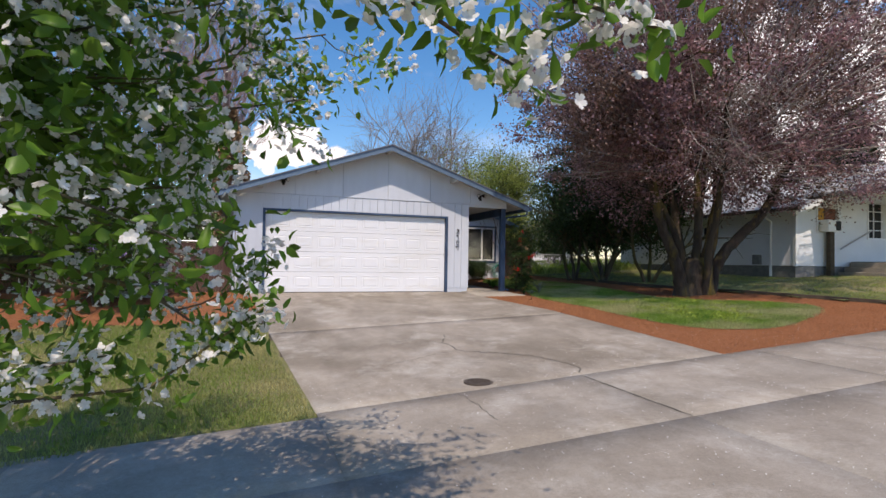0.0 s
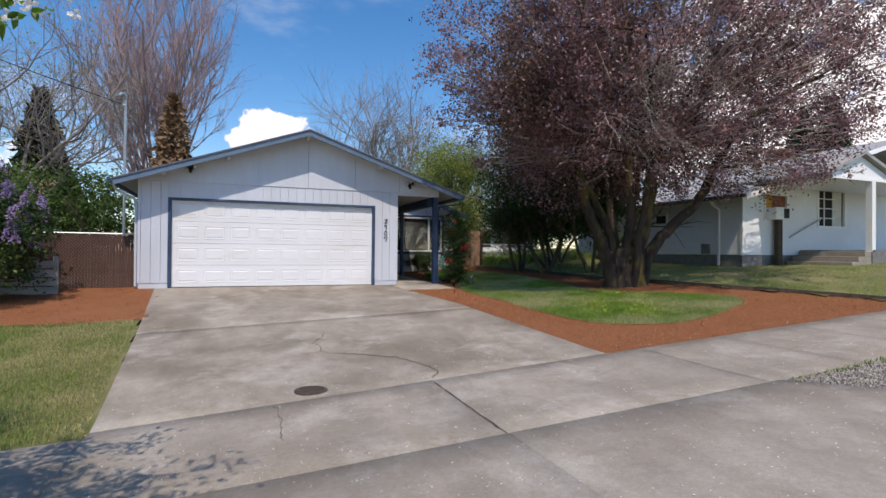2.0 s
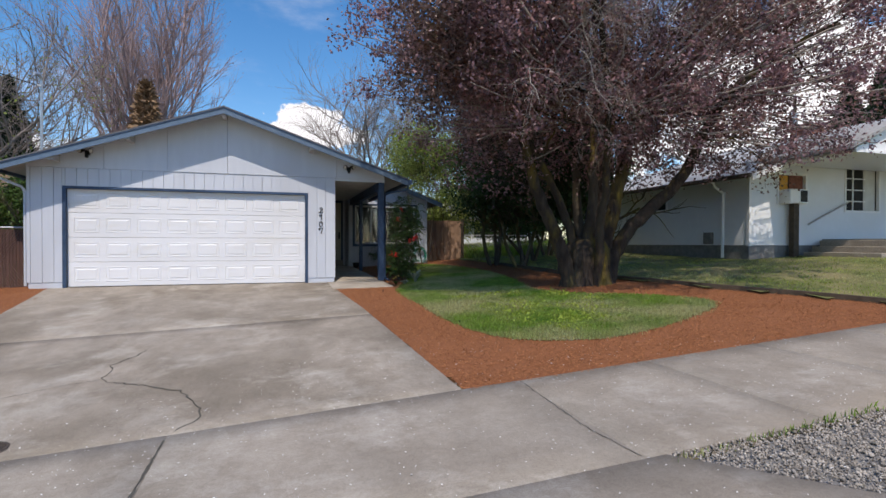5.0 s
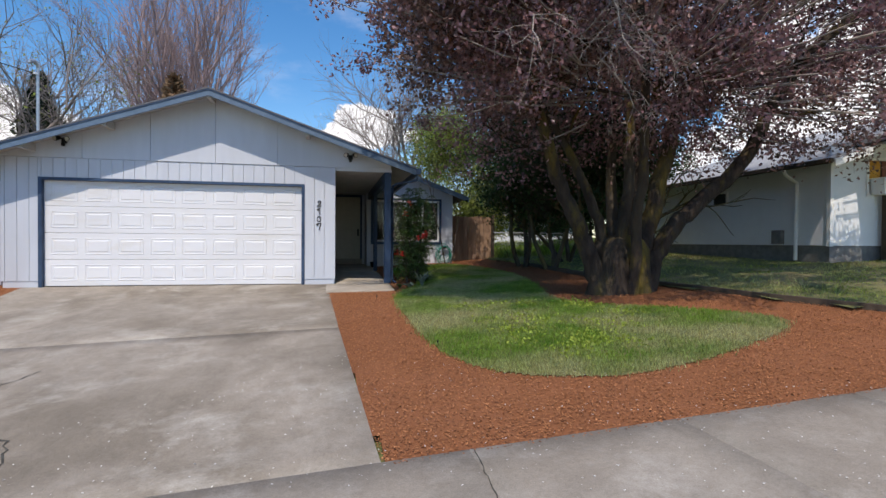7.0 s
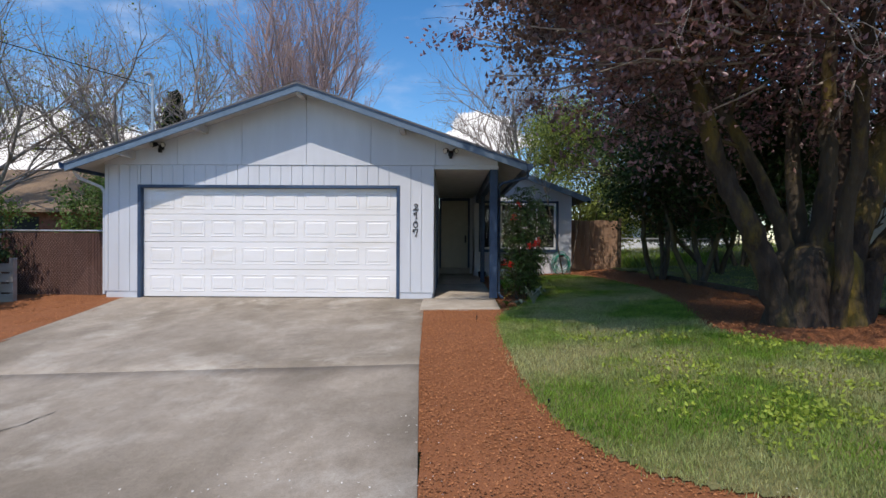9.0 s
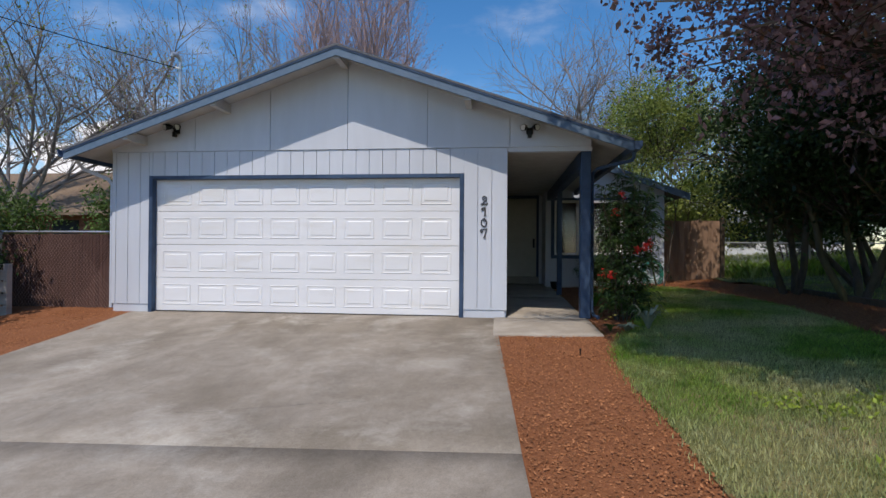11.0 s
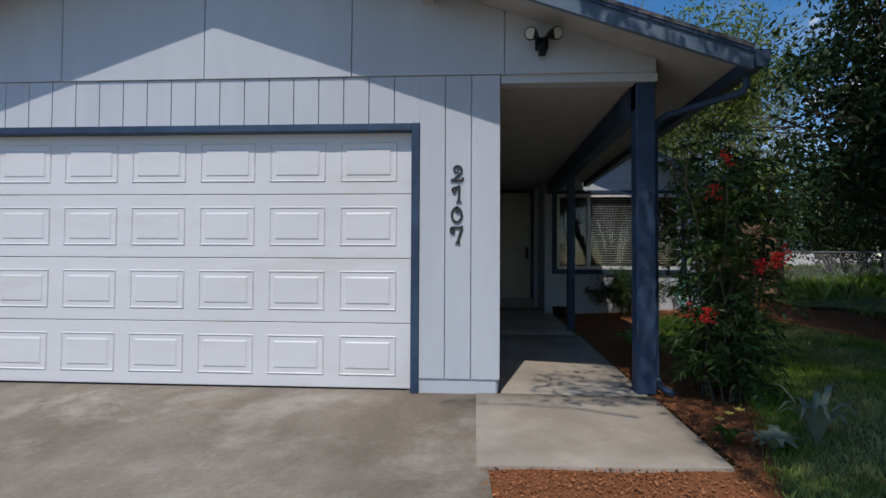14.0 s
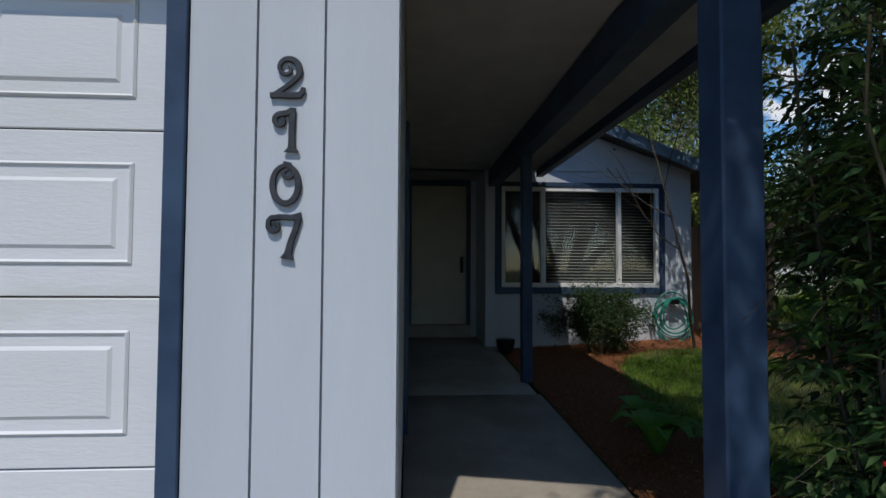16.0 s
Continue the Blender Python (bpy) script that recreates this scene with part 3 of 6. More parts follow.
def scatter(poly, count, keep=None):
    """Random places inside a polygon, on the slope of the ground."""
    px, py = np.array([p[0] for p in poly]), np.array([p[1] for p in poly])
    out, have = [], 0
    while have < count:
        x, y = RNG.uniform(px.min(), px.max(), count), RNG.uniform(py.min(), py.max(), count)
        odd = np.zeros(count, dtype=bool)
        for k in range(len(poly)):
            xa, ya, xb, yb = px[k - 1], py[k - 1], px[k], py[k]
            if ya != yb:
                odd ^= ((ya > y) != (yb > y)) & (x < (xb - xa) * (y - ya) / (yb - ya) + xa)
        x, y = x[odd], y[odd]
        if keep is not None:
            ok = np.array([keep(a, b) for a, b in zip(x, y)], dtype=bool)
            x, y = x[ok], y[ok]
        out.append(np.stack([x, y], 1))
        have += len(x)
    p = np.concatenate(out)[:count]
    xc = np.clip(p[:, 0], -9.0, 26.0)
    u = np.clip(-p[:, 1] / 4.5, 0, 1)
    z = np.interp(p[:, 1], [a for a, _ in PROFILE], [b for _, b in PROFILE]) + 0.055 * xc * u + 0.05 * np.maximum(xc - 4.5, 0) * (1 - u)
    return np.column_stack([p, z])


def blades(name, at, height, width, mat, label, lean=0.45):
    """Grass blades, each a bent pointed strip."""
    n = len(at)
    a = RNG.uniform(0, math.tau, n)
    s = np.stack([np.cos(a), np.sin(a), np.zeros(n)], 1)
    h = height * RNG.uniform(0.5, 1.3, (n, 1))
    b = unit(n) * lean
    b[:, 2] = 0
    up = np.array([[0, 0, 1.0]])
    w = width * RNG.uniform(0.7, 1.3, (n, 1))
    v = np.stack([at - s * w / 2, at + s * w / 2, at + up * h * 0.6 + b * h * 0.4 + s * w * 0.35, at + up * h * 0.95 + b * h], 1).reshape(-1, 3)
    k = np.arange(n)[:, None] * 4
    f = np.concatenate([k + np.array([[0, 1, 2]]), k + np.array([[0, 2, 3]])], 1).reshape(-1, 3)
    return tagged(raw(name, v, f, mat, None, label), label, "grass", "", "stuff")


lawn_at = scatter(LAWN, 170000)
lawn_at[:, :2] += RNG.normal(0, 0.05, (len(lawn_at), 2))
blades("grass", lawn_at, 0.042, 0.0062, GRASS, "short green grass blades of the front lawn")
blades("grass", scatter([(-2.66, -3.45), (-4.0, -3.35), (-5.3, -3.1), (-8, -2.8), (-8, -9.05), (-4.6, -9.05), (-3.4, -8.85), (-2.22, -8.9)], 90000), 0.042, 0.0075, DRYGRASS, "short dry yellowish grass of the side lawn")
blades("grass", scatter(EDGE + [(24, -8.25), (24, 8), (8.5, 8)], 90000), 0.06, 0.016, FRESHGRASS, "grass on the neighbouring lawn")


def chips(name, poly, count, size, keep=None, label=""):
    """Wedge-shaped bark chips lying at random."""
    at = scatter(poly, count, keep)
    n = len(at)
    a = RNG.uniform(0, math.tau, n)
    d = np.stack([np.cos(a), np.sin(a), RNG.normal(0, 0.25, n)], 1)
    s = np.stack([-np.sin(a), np.cos(a), RNG.normal(0, 0.25, n)], 1)
    L, W = size * RNG.uniform(0.4, 1.5, (n, 1)), size * 0.35 * RNG.uniform(0.5, 1.4, (n, 1))
    at[:, 2] += RNG.uniform(-0.012, 0.004, n)
    up = np.array([[0, 0, 1.0]]) * size * 0.22
    v = np.stack([at - d * L / 2, at + s * W, at + d * L / 2, at - s * W, at + up], 1).reshape(-1, 3)
    k = np.arange(n)[:, None] * 5
    f = np.concatenate([k + np.array([q]) for q in ((0, 3, 4), (3, 2, 4), (2, 1, 4), (1, 0, 4))], 1).reshape(-1, 3)
    return tagged(raw(name, v, f, CHIP, None, label), label, "mulch", "", "stuff")


offlawn = lambda x, y: not inpoly(x, y, LAWN) and x > DR(y) + 0.01 and not (x < 4.35 and y > -1.31)
chips("bark_chips", MULCH_R, 90000, 0.019, offlawn, "shredded reddish bark chips")
chips("bark_chips", MULCH_L, 18000, 0.022, lambda x, y: x < DL(y), "shredded reddish bark chips")

# ---- main house ----
W0, W1, RX, RZ, SL = -3.17, 3.18, 0.69, 3.98, 0.345


def roof_z(x):
    return RZ - SL * abs(x - RX)


wall = tagged(part("wall_garage_front", bx(W0 + 0.02, -2.50, 0.03, 0.15, 0.0, 2.55), SIDING), "painted garage wall", "wall", "", "structure")
for a in ((2.50, W1 - 0.02, 0.03, 0.15, 0.0, 2.55), (-2.50, 2.50, 0.03, 0.15, 2.16, 2.55)):
    part("wall_core", bx(*a), SIDING, wall)
part("gable_core", prism(bmesh.new(), [(W0 + 0.02, 2.55), (4.4, 2.55), (4.4, roof_z(4.4) - 0.05), (RX, RZ - 0.05), (W0 + 0.02, roof_z(W0) - 0.05)], "y", 0.03, 0.15), SIDING, wall)


def board(x0, x1, z0, z1, y0=0.0, y1=0.03, top=None):
    pts = [(x0 + 0.004, z0), (x1 - 0.004, z0)] + ([(x1 - 0.004, top(x1)), (x0 + 0.004, top(x0))] if top else [(x1 - 0.004, z1), (x0 + 0.004, z1)])
    return prism(bmesh.new(), pts, "y", y0, y1)


grooves = [-3.17] + [-3.10 + 0.2085 * i for i in range(31)]
grooves = [g for g in grooves if g < 3.1] + [3.18]
for a, b in zip(grooves, grooves[1:]):
    lo = 0.118
    if b > -2.53 and a < 2.53:
        pieces = [(max(a, -2.53), min(b, 2.53), 2.17)]
        if a < -2.53: pieces.append((a, -2.53, lo))
        if b > 2.53: pieces.append((2.53, b, lo))
    else:
        pieces = [(a, b, lo)]
    for xa, xb, z in pieces:
        part("siding_board", board(xa, xb, z, 2.55), SIDING, wall)
for a, b in zip((-3.17, -1.75, -0.51, 0.73, 1.97, 3.21), (-1.75, -0.51, 0.73, 1.97, 3.21, 4.40)):
    if a < RX < b:
        bm = prism(bmesh.new(), [(a + 0.004, 2.555), (b - 0.004, 2.555), (b - 0.004, roof_z(b) - 0.047), (RX, RZ - 0.047), (a + 0.004, roof_z(a) - 0.047)], "y", -0.016, 0.03)
    else:
        bm = board(a, b, 2.555, 0, -0.016, 0.03, lambda x: roof_z(x) - 0.047)
    part("gable_panel", bm, SIDING, wall)
for a, b in ((W0 + 0.03, -2.53), (2.53, W1 - 0.03)):
    part("base_board", bx(a, b, 0.012, 0.03, -0.06, 0.115), SIDING, wall)
side = tagged(part("wall_garage_side", bx(W1 - 0.12, W1, 0.155, 6.15, -0.05, 2.6), SIDING), "pale grey garage side wall under the porch", "wall", "", "structure")
tagged(part("wall_garage_west", bx(W0, W0 + 0.12, 0.155, 12, -0.2, 2.6), SIDING), "pale grey garage side wall", "wall", "", "structure")
tagged(part("wall_back", bx(W0, 7.0, 12.0, 12.15, -0.1, 2.6), SIDING), "rear wall of the house", "wall", "", "structure")

for nm, x0, x1 in (("trim_left", -2.53, -2.465), ("trim_right", 2.465, 2.53)):
    tagged(part(nm, bx(x0, x1, -0.012, 0.20, -0.02, 2.17, bevel=0.004), TRIMBLUE), "dark blue garage door trim", "trim", "", "structure")
tagged(part("trim_top", bx(-2.464, 2.464, -0.010, 0.20, 2.11, 2.168, bevel=0.004), TRIMBLUE), "dark blue garage door trim", "trim", "", "structure")


def garage_door():
    d = empty("garage_door", (0, 0.08, 0), "white four-section raised-panel garage door, slightly dented", "garage door")
    x0, w = -2.435, 4.87 / 8
    for r in range(4):
        z0, z1 = 0.012 + r * 0.532, 0.012 + (r + 1) * 0.532 - 0.006
        sec = part("section", bx(-2.462, 2.462, 0.085, 0.125, z0, z1, bevel=0.003), WHITE, d)
        for c in range(8):
            a, b = x0 + 0.095 + c * 0.6, x0 + 0.57 + c * 0.6
            za, zb = z0 + 0.10, z1 - 0.10
            bm = bmesh.new()
            # sunk moulding round a raised field
            loops = []
            for inset, y in ((0.0, 0.083), (0.008, 0.077), (0.016, 0.0845), (0.05, 0.0845), (0.062, 0.078)):
                loops.append([bm.verts.new((x, y, z)) for x, z in ((a + inset, za + inset), (b - inset, za + inset), (b - inset, zb - inset), (a + inset, zb - inset))])
            for q, e in zip(loops, loops[1:]):
                for k in range(4):
                    bm.faces.new((q[k], q[(k + 1) % 4], e[(k + 1) % 4], e[k]))
            bm.faces.new(loops[-1])
            part("raised_panel", bm, WHITE, sec)
    part("bottom_seal", bx(-2.43, 2.43, 0.08, 0.12, -0.01, 0.011), BLACK, d, "black rubber seal")
    rel(d)


garage_door()
# solid near-black block stands in for the unlit garage
tagged(part("garage_interior", bx(-2.4, 2.4, 0.3, 5.5, -0.02, 2.4), UNLITBLACK), "near-black block in place of the unlit garage interior", "interior", "", "structure")


def roof():
    r = empty("roof", (RX, 4, RZ), "low gable roof with dark shingles and blue fascia", "roof", "", "structure")
    Y0, Y1, XL, XR = -0.50, 12.4, -3.58, 4.88
    for x0, x1 in ((XL, RX), (RX, XR)):
        z = roof_z
        part("roof_deck", prism(bmesh.new(), [(x0, z(x0) - 0.045), (x1, z(x1) - 0.045), (x1, z(x1) - 0.02), (x0, z(x0) - 0.02)], "y", Y0 + 0.02, Y1), SOFFIT, r, "pale painted roof deck")
        part("shingles", prism(bmesh.new(), [(x0 - 0.0, z(x0) - 0.018), (x1, z(x1) - 0.018), (x1, z(x1) + 0.012), (x0, z(x0) + 0.012)], "y", Y0 - 0.035, Y1), SHINGLE, r, "dark grey shingles")
        part("fascia", prism(bmesh.new(), [(x0, z(x0) - 0.155), (x1, z(x1) - 0.155), (x1, z(x1) - 0.022), (x0, z(x0) - 0.022)], "y", Y0 - 0.018, Y0 + 0.018), FASCIA, r, "blue painted fascia board")
        part("drip_edge", prism(bmesh.new(), [(x0, z(x0) - 0.045), (x1, z(x1) - 0.045), (x1, z(x1) - 0.02), (x0, z(x0) - 0.02)], "y", Y0 - 0.03, Y0 - 0.0185), TRIMBLUE, r, "dark blue drip edge")
    for x in (-2.6, -1.2, 0.69, 2.6):
        part("lookout", bx(x - 0.045, x + 0.045, Y0 + 0.02, 0.0, roof_z(x) - 0.19, roof_z(x) - 0.05), SOFFIT, r)
    rel(r)
    g = empty("gutter", (4.9, 2, 2.5), "dark blue roof gutter with a downspout elbow", "gutter")
    prof = [(4.885, 2.40), (4.97, 2.40), (4.995, 2.44), (5.0, 2.52), (4.985, 2.52), (4.975, 2.45), (4.955, 2.415), (4.90, 2.415), (4.90, 2.52), (4.885, 2.52)]
    part("trough", prism(bmesh.new(), prof, "y", -0.5, 5.2), TRIMBLUE, g)
    part("end_cap", prism(bmesh.new(), [(4.885, 2.40), (4.97, 2.40), (5.0, 2.44), (5.0, 2.52), (4.885, 2.52)], "y", -0.506, -0.5), TRIMBLUE, g)
    part("downspout", tube(bmesh.new(), [(4.93, -0.32, 2.40), (4.93, -0.32, 2.33), (4.91, -0.30, 2.29), (4.87, -0.26, 2.28), (4.52, 0.12, 2.24), (4.465, 0.175, 2.20), (4.45, 0.19, 2.14), (4.45, 0.19, 1.2), (4.45, 0.19, 0.12), (4.47, 0.12, 0.05), (4.52, 0.02, 0.03)], 0.027, 8), TRIMBLUE, g)
    rel(g)
    g = empty("gutter", (-3.6, 2, 2.5), "dark blue roof gutter with a pale downspout", "gutter")
    part("trough", prism(bmesh.new(), [(-x + 1.30, z) for x, z in prof], "y", -0.5, 12.0), TRIMBLUE, g)
    part("downspout", tube(bmesh.new(), [(-3.63, -0.2, 2.40), (-3.6, -0.1, 2.28), (-3.25, 0.02, 2.12), (-3.205, 0.05, 2.02), (-3.205, 0.05, 0.05)], 0.03, 8), SIDING, g, "pale grey downspout")
    rel(g)


roof()
tagged(part("porch_ceiling", bx(W1 + 0.004, 4.25, 0.16, 6.1, 2.50, 2.53), SOFFIT), "flat painted porch ceiling", "ceiling", "", "structure")
part_h = tagged(part("porch_header", bx(W1 + 0.004, 4.42, 0.02, 0.15, 2.49, 2.555), SIDING), "pale painted porch header", "trim", "", "structure")
tagged(part("porch_beam", bx(4.26, 4.40, 0.06, 6.0, 2.28, 2.50, bevel=0.006), TRIMBLUE), "dark blue porch beam", "beam", "", "structure")


def porch_post(x, y, w, z0, z1, label):
    p = empty("porch_post", (x, y, z0), label, "post", "porch posts")
    part("shaft", bx(x - w / 2, x + w / 2, y - w / 2, y + w / 2, z0, z1, bevel=0.008), TRIMBLUE, p)
    part("bracket", bx(x - w / 2 - 0.004, x + w / 2 + 0.004, y - w / 4, y + w / 4, z0, z0 + 0.06, bevel=0.002), TRIMBLUE, p)
    rel(p)


porch_post(4.335, 0.12, 0.15, 0.012, 2.50, "dark blue square porch post at the front corner")
porch_post(4.335, 3.35, 0.10, ground(4.335, 3.35) + 0.012, 2.28, "slim dark blue porch post beside the walk")

HY, HX1 = 5.29, 7.05
tagged(part("wall_house_front", bx(4.22, 4.36, HY, HY + 0.14, 0.0, 2.6), SIDING), "pale grey house wall", "wall", "", "structure")
hw = tagged(part("wall_house", bx(4.36, 6.67, HY + 0.005, HY + 0.14, 0.0, 0.86), SIDING), "pale grey house wall below and around the window", "wall", "", "structure")
for a in ((6.67, HX1, HY, HY + 0.14, 0.0, 2.5), (4.36, 6.67, HY + 0.005, HY + 0.14, 2.34, 2.5)):
    part("wall_core", bx(*a), SIDING, hw)
part("gable_panel", prism(bmesh.new(), [(3.2, 2.5), (HX1, 2.5), (HX1, 2.52), (4.6, 3.35), (3.2, 3.2)], "y", HY - 0.012, HY + 0.14), SIDING, hw)
tagged(part("wall_house_east", bx(HX1 - 0.14, HX1, HY + 0.15, 12, 0.0, 2.6), SIDING), "pale grey house side wall", "wall", "", "structure")
tagged(part("wall_entry_return", bx(4.22, 4.34, HY + 0.15, 6.2, 0.0, 2.55), SIDING), "pale grey wall beside the entry", "wall", "", "structure")
hroof = empty("roof", (4.6, 8, 3.4), "low gable roof of the house with blue fascia", "roof", "", "structure")
hz = lambda x: 3.62 - 0.38 * (x - 4.3)
part("roof_deck", prism(bmesh.new(), [(4.3, hz(4.3)), (7.5, hz(7.5)), (7.5, hz(7.5) - 0.06), (4.3, hz(4.3) - 0.06)], "y", HY - 0.4, 12), SHINGLE, hroof)
part("fascia", prism(bmesh.new(), [(4.3, hz(4.3) - 0.17), (7.5, hz(7.5) - 0.17), (7.5, hz(7.5) - 0.012), (4.3, hz(4.3) - 0.012)], "y", HY - 0.435, HY - 0.405), FASCIA, hroof, "blue painted fascia board")
rel(hroof)


def house_window():
    w = empty("window_1", (5.5, HY, 0.9), "white vinyl sliding window with lowered blinds in a blue surround", "window", "", "structure")
    for a in ((4.35, 6.67, 2.285, 2.345), (4.35, 6.67, 0.85, 0.935), (4.35, 4.435, 0.9355, 2.2845), (6.595, 6.67, 0.9355, 2.2845)):
        part("surround", bx(a[0], a[1], HY - 0.03, HY + 0.02, a[2], a[3], bevel=0.003), TRIMBLUE, w, "dark blue surround")
    for a in ((4.436, 6.594, 2.225, 2.284), (4.436, 6.594, 0.936, 0.995), (4.436, 4.485, 0.9955, 2.2245), (6.545, 6.594, 0.9955, 2.2245), (4.965, 5.03, 0.9955, 2.2245), (6.02, 6.07, 0.9955, 2.2245)):
        part("window_frame", bx(a[0], a[1], HY - 0.015, HY + 0.06, a[2], a[3], bevel=0.004), VINYL, w)
    for a, b in ((4.485, 4.965), (5.03, 6.02), (6.07, 6.545)):
        g = part("pane", bx(a, b, HY + 0.02, HY + 0.026, 0.996, 2.2235), GLASS, w)
        g.visible_shadow = False
        me = None
        for k in range(0 if a < 4.9 else 29):
            z = 1.012 + k * 0.042
            sl = part("blind_slat", prism(bmesh.new(), [(HY + 0.062, z), (HY + 0.084, z + 0.006), (HY + 0.0845, z + 0.008), (HY + 0.0625, z + 0.002)], "x", a + 0.01, b - 0.01), BLINDSLAT, w) if me is None else new("blind_slat", me)
            if me is None:
                me, z_first = sl.data, z
            else:
                sl.parent = w
                sl.location = (0, 0, z - z_first)
    rel(w)
    # solid near-black block put where the room behind is only unlit
    tagged(part("room_behind_window", bx(4.37, 6.9, HY + 0.30, HY + 3.0, 0.2, 2.5), UNLITBLACK), "near-black block in place of the unlit room behind the window", "interior", "", "structure")


house_window()


def entry_door():
    d = empty("door_1", (3.7, 6.15, 0.3), "closed cream front door in a dark blue frame", "door", "", "structure")
    part("leaf", bx(3.245, 4.06, 6.17, 6.21, 0.36, 2.42, bevel=0.004), CREAM, d)
    for a in ((3.185, 3.244, 0.3, 2.5), (4.061, 4.12, 0.3, 2.5)):
        part("frame", bx(a[0], a[1], 6.12, 6.25, a[2], a[3]), TRIMBLUE, d)
    part("head", bx(3.245, 4.06, 6.12, 6.25, 2.425, 2.5), TRIMBLUE, d)
    part("threshold", bx(3.185, 4.12, 6.05, 6.25, 0.17, 0.355, bevel=0.006), WALK, d)
    lock = part("lockset", bx(3.965, 4.015, 6.135, 6.17, 1.12, 1.36, bevel=0.01), BLACK, d, "black handle set")
    rel(d)
    tagged(part("wall_entry", bx(4.125, 4.21, 6.15, 6.25, 0, 2.5), SIDING), "wall beside the front door", "wall", "", "structure")


entry_door()

# ---- neighbouring house ----


def neighbour():
    h = empty("house", (17, 2, 0.6), "white single-storey house with pale shingle roof and front porch", "house")
    X, Y, X2, Y2, zb, ze = 14.33, -1.78, 26.0, 7.0, 0.3, 2.85
    for a, b in ((X, 15.33), (16.47, 18.0), (19.52, X2)):
        part("wall", bx(a, b, Y, Y + 0.15, 0.92, 3.6 if a > 15 else 3.2), NEIGHBOUR, h)
    for a, b, z0, z1 in ((15.33, 16.47, 0.92, 2.08), (15.33, 16.47, 2.99, 3.4), (18.0, 19.52, 0.92, 1.91), (18.0, 19.52, 3.27, 3.7)):
        part("wall", bx(a, b, Y, Y + 0.15, z0, z1), NEIGHBOUR, h)
    part("wall", bx(X, X + 0.15, Y + 0.151, Y2, 0.92, 2.85), NEIGHBOUR, h)
    part("foundation", bx(X + 0.03, X2, Y + 0.03, Y2, -0.2, 0.919), FOUNDATION, h, "grey block foundation")
    part("corner_board", bx(X - 0.03, X + 0.06, Y - 0.03, Y + 0.06, 0.9, 2.86), VINYL, h)
    # roof: rises from the west eave
    rz = lambda x: 2.86 + 0.30 * (x - 13.9)
    part("roof", prism(bmesh.new(), [(13.9, rz(13.9)), (22.4, rz(22.4)), (31, 2.86), (31, 2.76), (22.4, rz(22.4) - 0.1), (13.9, rz(13.9) - 0.1)], "y", Y - 0.45, Y2 + 0.4), PALESHINGLE, h, "pale grey shingle roof")
    part("rake_board", prism(bmesh.new(), [(13.9, rz(13.9) - 0.19), (22.4, rz(22.4) - 0.19), (22.4, rz(22.4) - 0.03), (13.9, rz(13.9) - 0.03)], "y", Y - 0.49, Y - 0.455), VINYL, h, "white rake board")
    part("gutter", bx(13.80, 13.895, Y - 0.45, Y2 + 0.4, 2.74, 2.86, bevel=0.02), TIMBER, h, "dark gutter")
    part("downspout", tube(bmesh.new(), [(13.85, -0.95, 2.75), (13.95, -0.93, 2.62), (14.28, -0.92, 2.45), (14.28, -0.92, 0.55)], 0.045, 8), VINYL, h)
    for x0, x1, z0, z1, nm in ((15.33, 16.47, 2.08, 2.99, "window"), (18.0, 19.52, 1.91, 3.27, "window")):
        w = part(nm, bx(x0, x1, Y + 0.09, Y + 0.10, z0, z1), UNLITBLACK, h)
        for a in ((x0, x1, z1 - 0.06, z1), (x0, x1, z0, z0 + 0.06), (x0, x0 + 0.06, z0 + 0.06, z1 - 0.06), (x1 - 0.06, x1, z0 + 0.06, z1 - 0.06)):
            part("window_frame", bx(a[0], a[1], Y - 0.03, Y + 0.06, a[2], a[3]), VINYL, w)
        if x0 > 17:
            for k in range(1, 4):
                z = z0 + (z1 - z0) * k / 4
                part("muntin", bx(x0 + 0.06, x1 - 0.6, Y + 0.02, Y + 0.05, z - 0.015, z + 0.015), VINYL, w)
            part("muntin", bx(x0 + 0.40, x0 + 0.43, Y + 0.02, Y + 0.05, z0 + 0.06, z1 - 0.06), VINYL, w)
            part("curtain", bx(x1 - 0.6, x1 - 0.1, Y + 0.07, Y + 0.085, z0 + 0.06, z1 - 0.06), CURTAIN, w)
        else:
            part("blind", bx(x0 + 0.06, x0 + 0.5, Y + 0.07, Y + 0.085, z0 + 0.4, z1 - 0.06), ORANGE, w, "orange blind")
            part("curtain", bx(x0 + 0.56, x1 - 0.06, Y + 0.07, Y + 0.085, z0 + 0.06, z1 - 0.06), BRICK, w, "dark red curtain")
    part("gable_porch_roof", prism(bmesh.new(), [(14.9, 3.24), (16.6, 4.0), (18.6, 3.2), (18.6, 3.3), (16.6, 4.1), (14.9, 3.34)], "y", -4.1, -1.0), PALESHINGLE, h)
    part("porch_ceiling", bx(15.2, 22, -4.0, Y - 0.01, 3.2, 3.26), VINYL, h)
    part("porch_gable", prism(bmesh.new(), [(15.2, 3.27), (18.3, 3.27), (16.6, 3.96)], "y", -3.95, -3.9), VINYL, h)
    for x in (17.17, 20.6):
        part("porch_post", bx(x - 0.09, x + 0.09, -4.0, -3.82, 1.05, 3.2), VINYL, h)
    part("porch_floor", bx(17.1, 23, -4.0, Y - 0.01, 0.2, 1.1), FOUNDATION, h)
    part("chimney", bx(21.8, 22.6, 2.2, 3.0, 4.2, 5.75), BRICK, h, "red brick chimney")
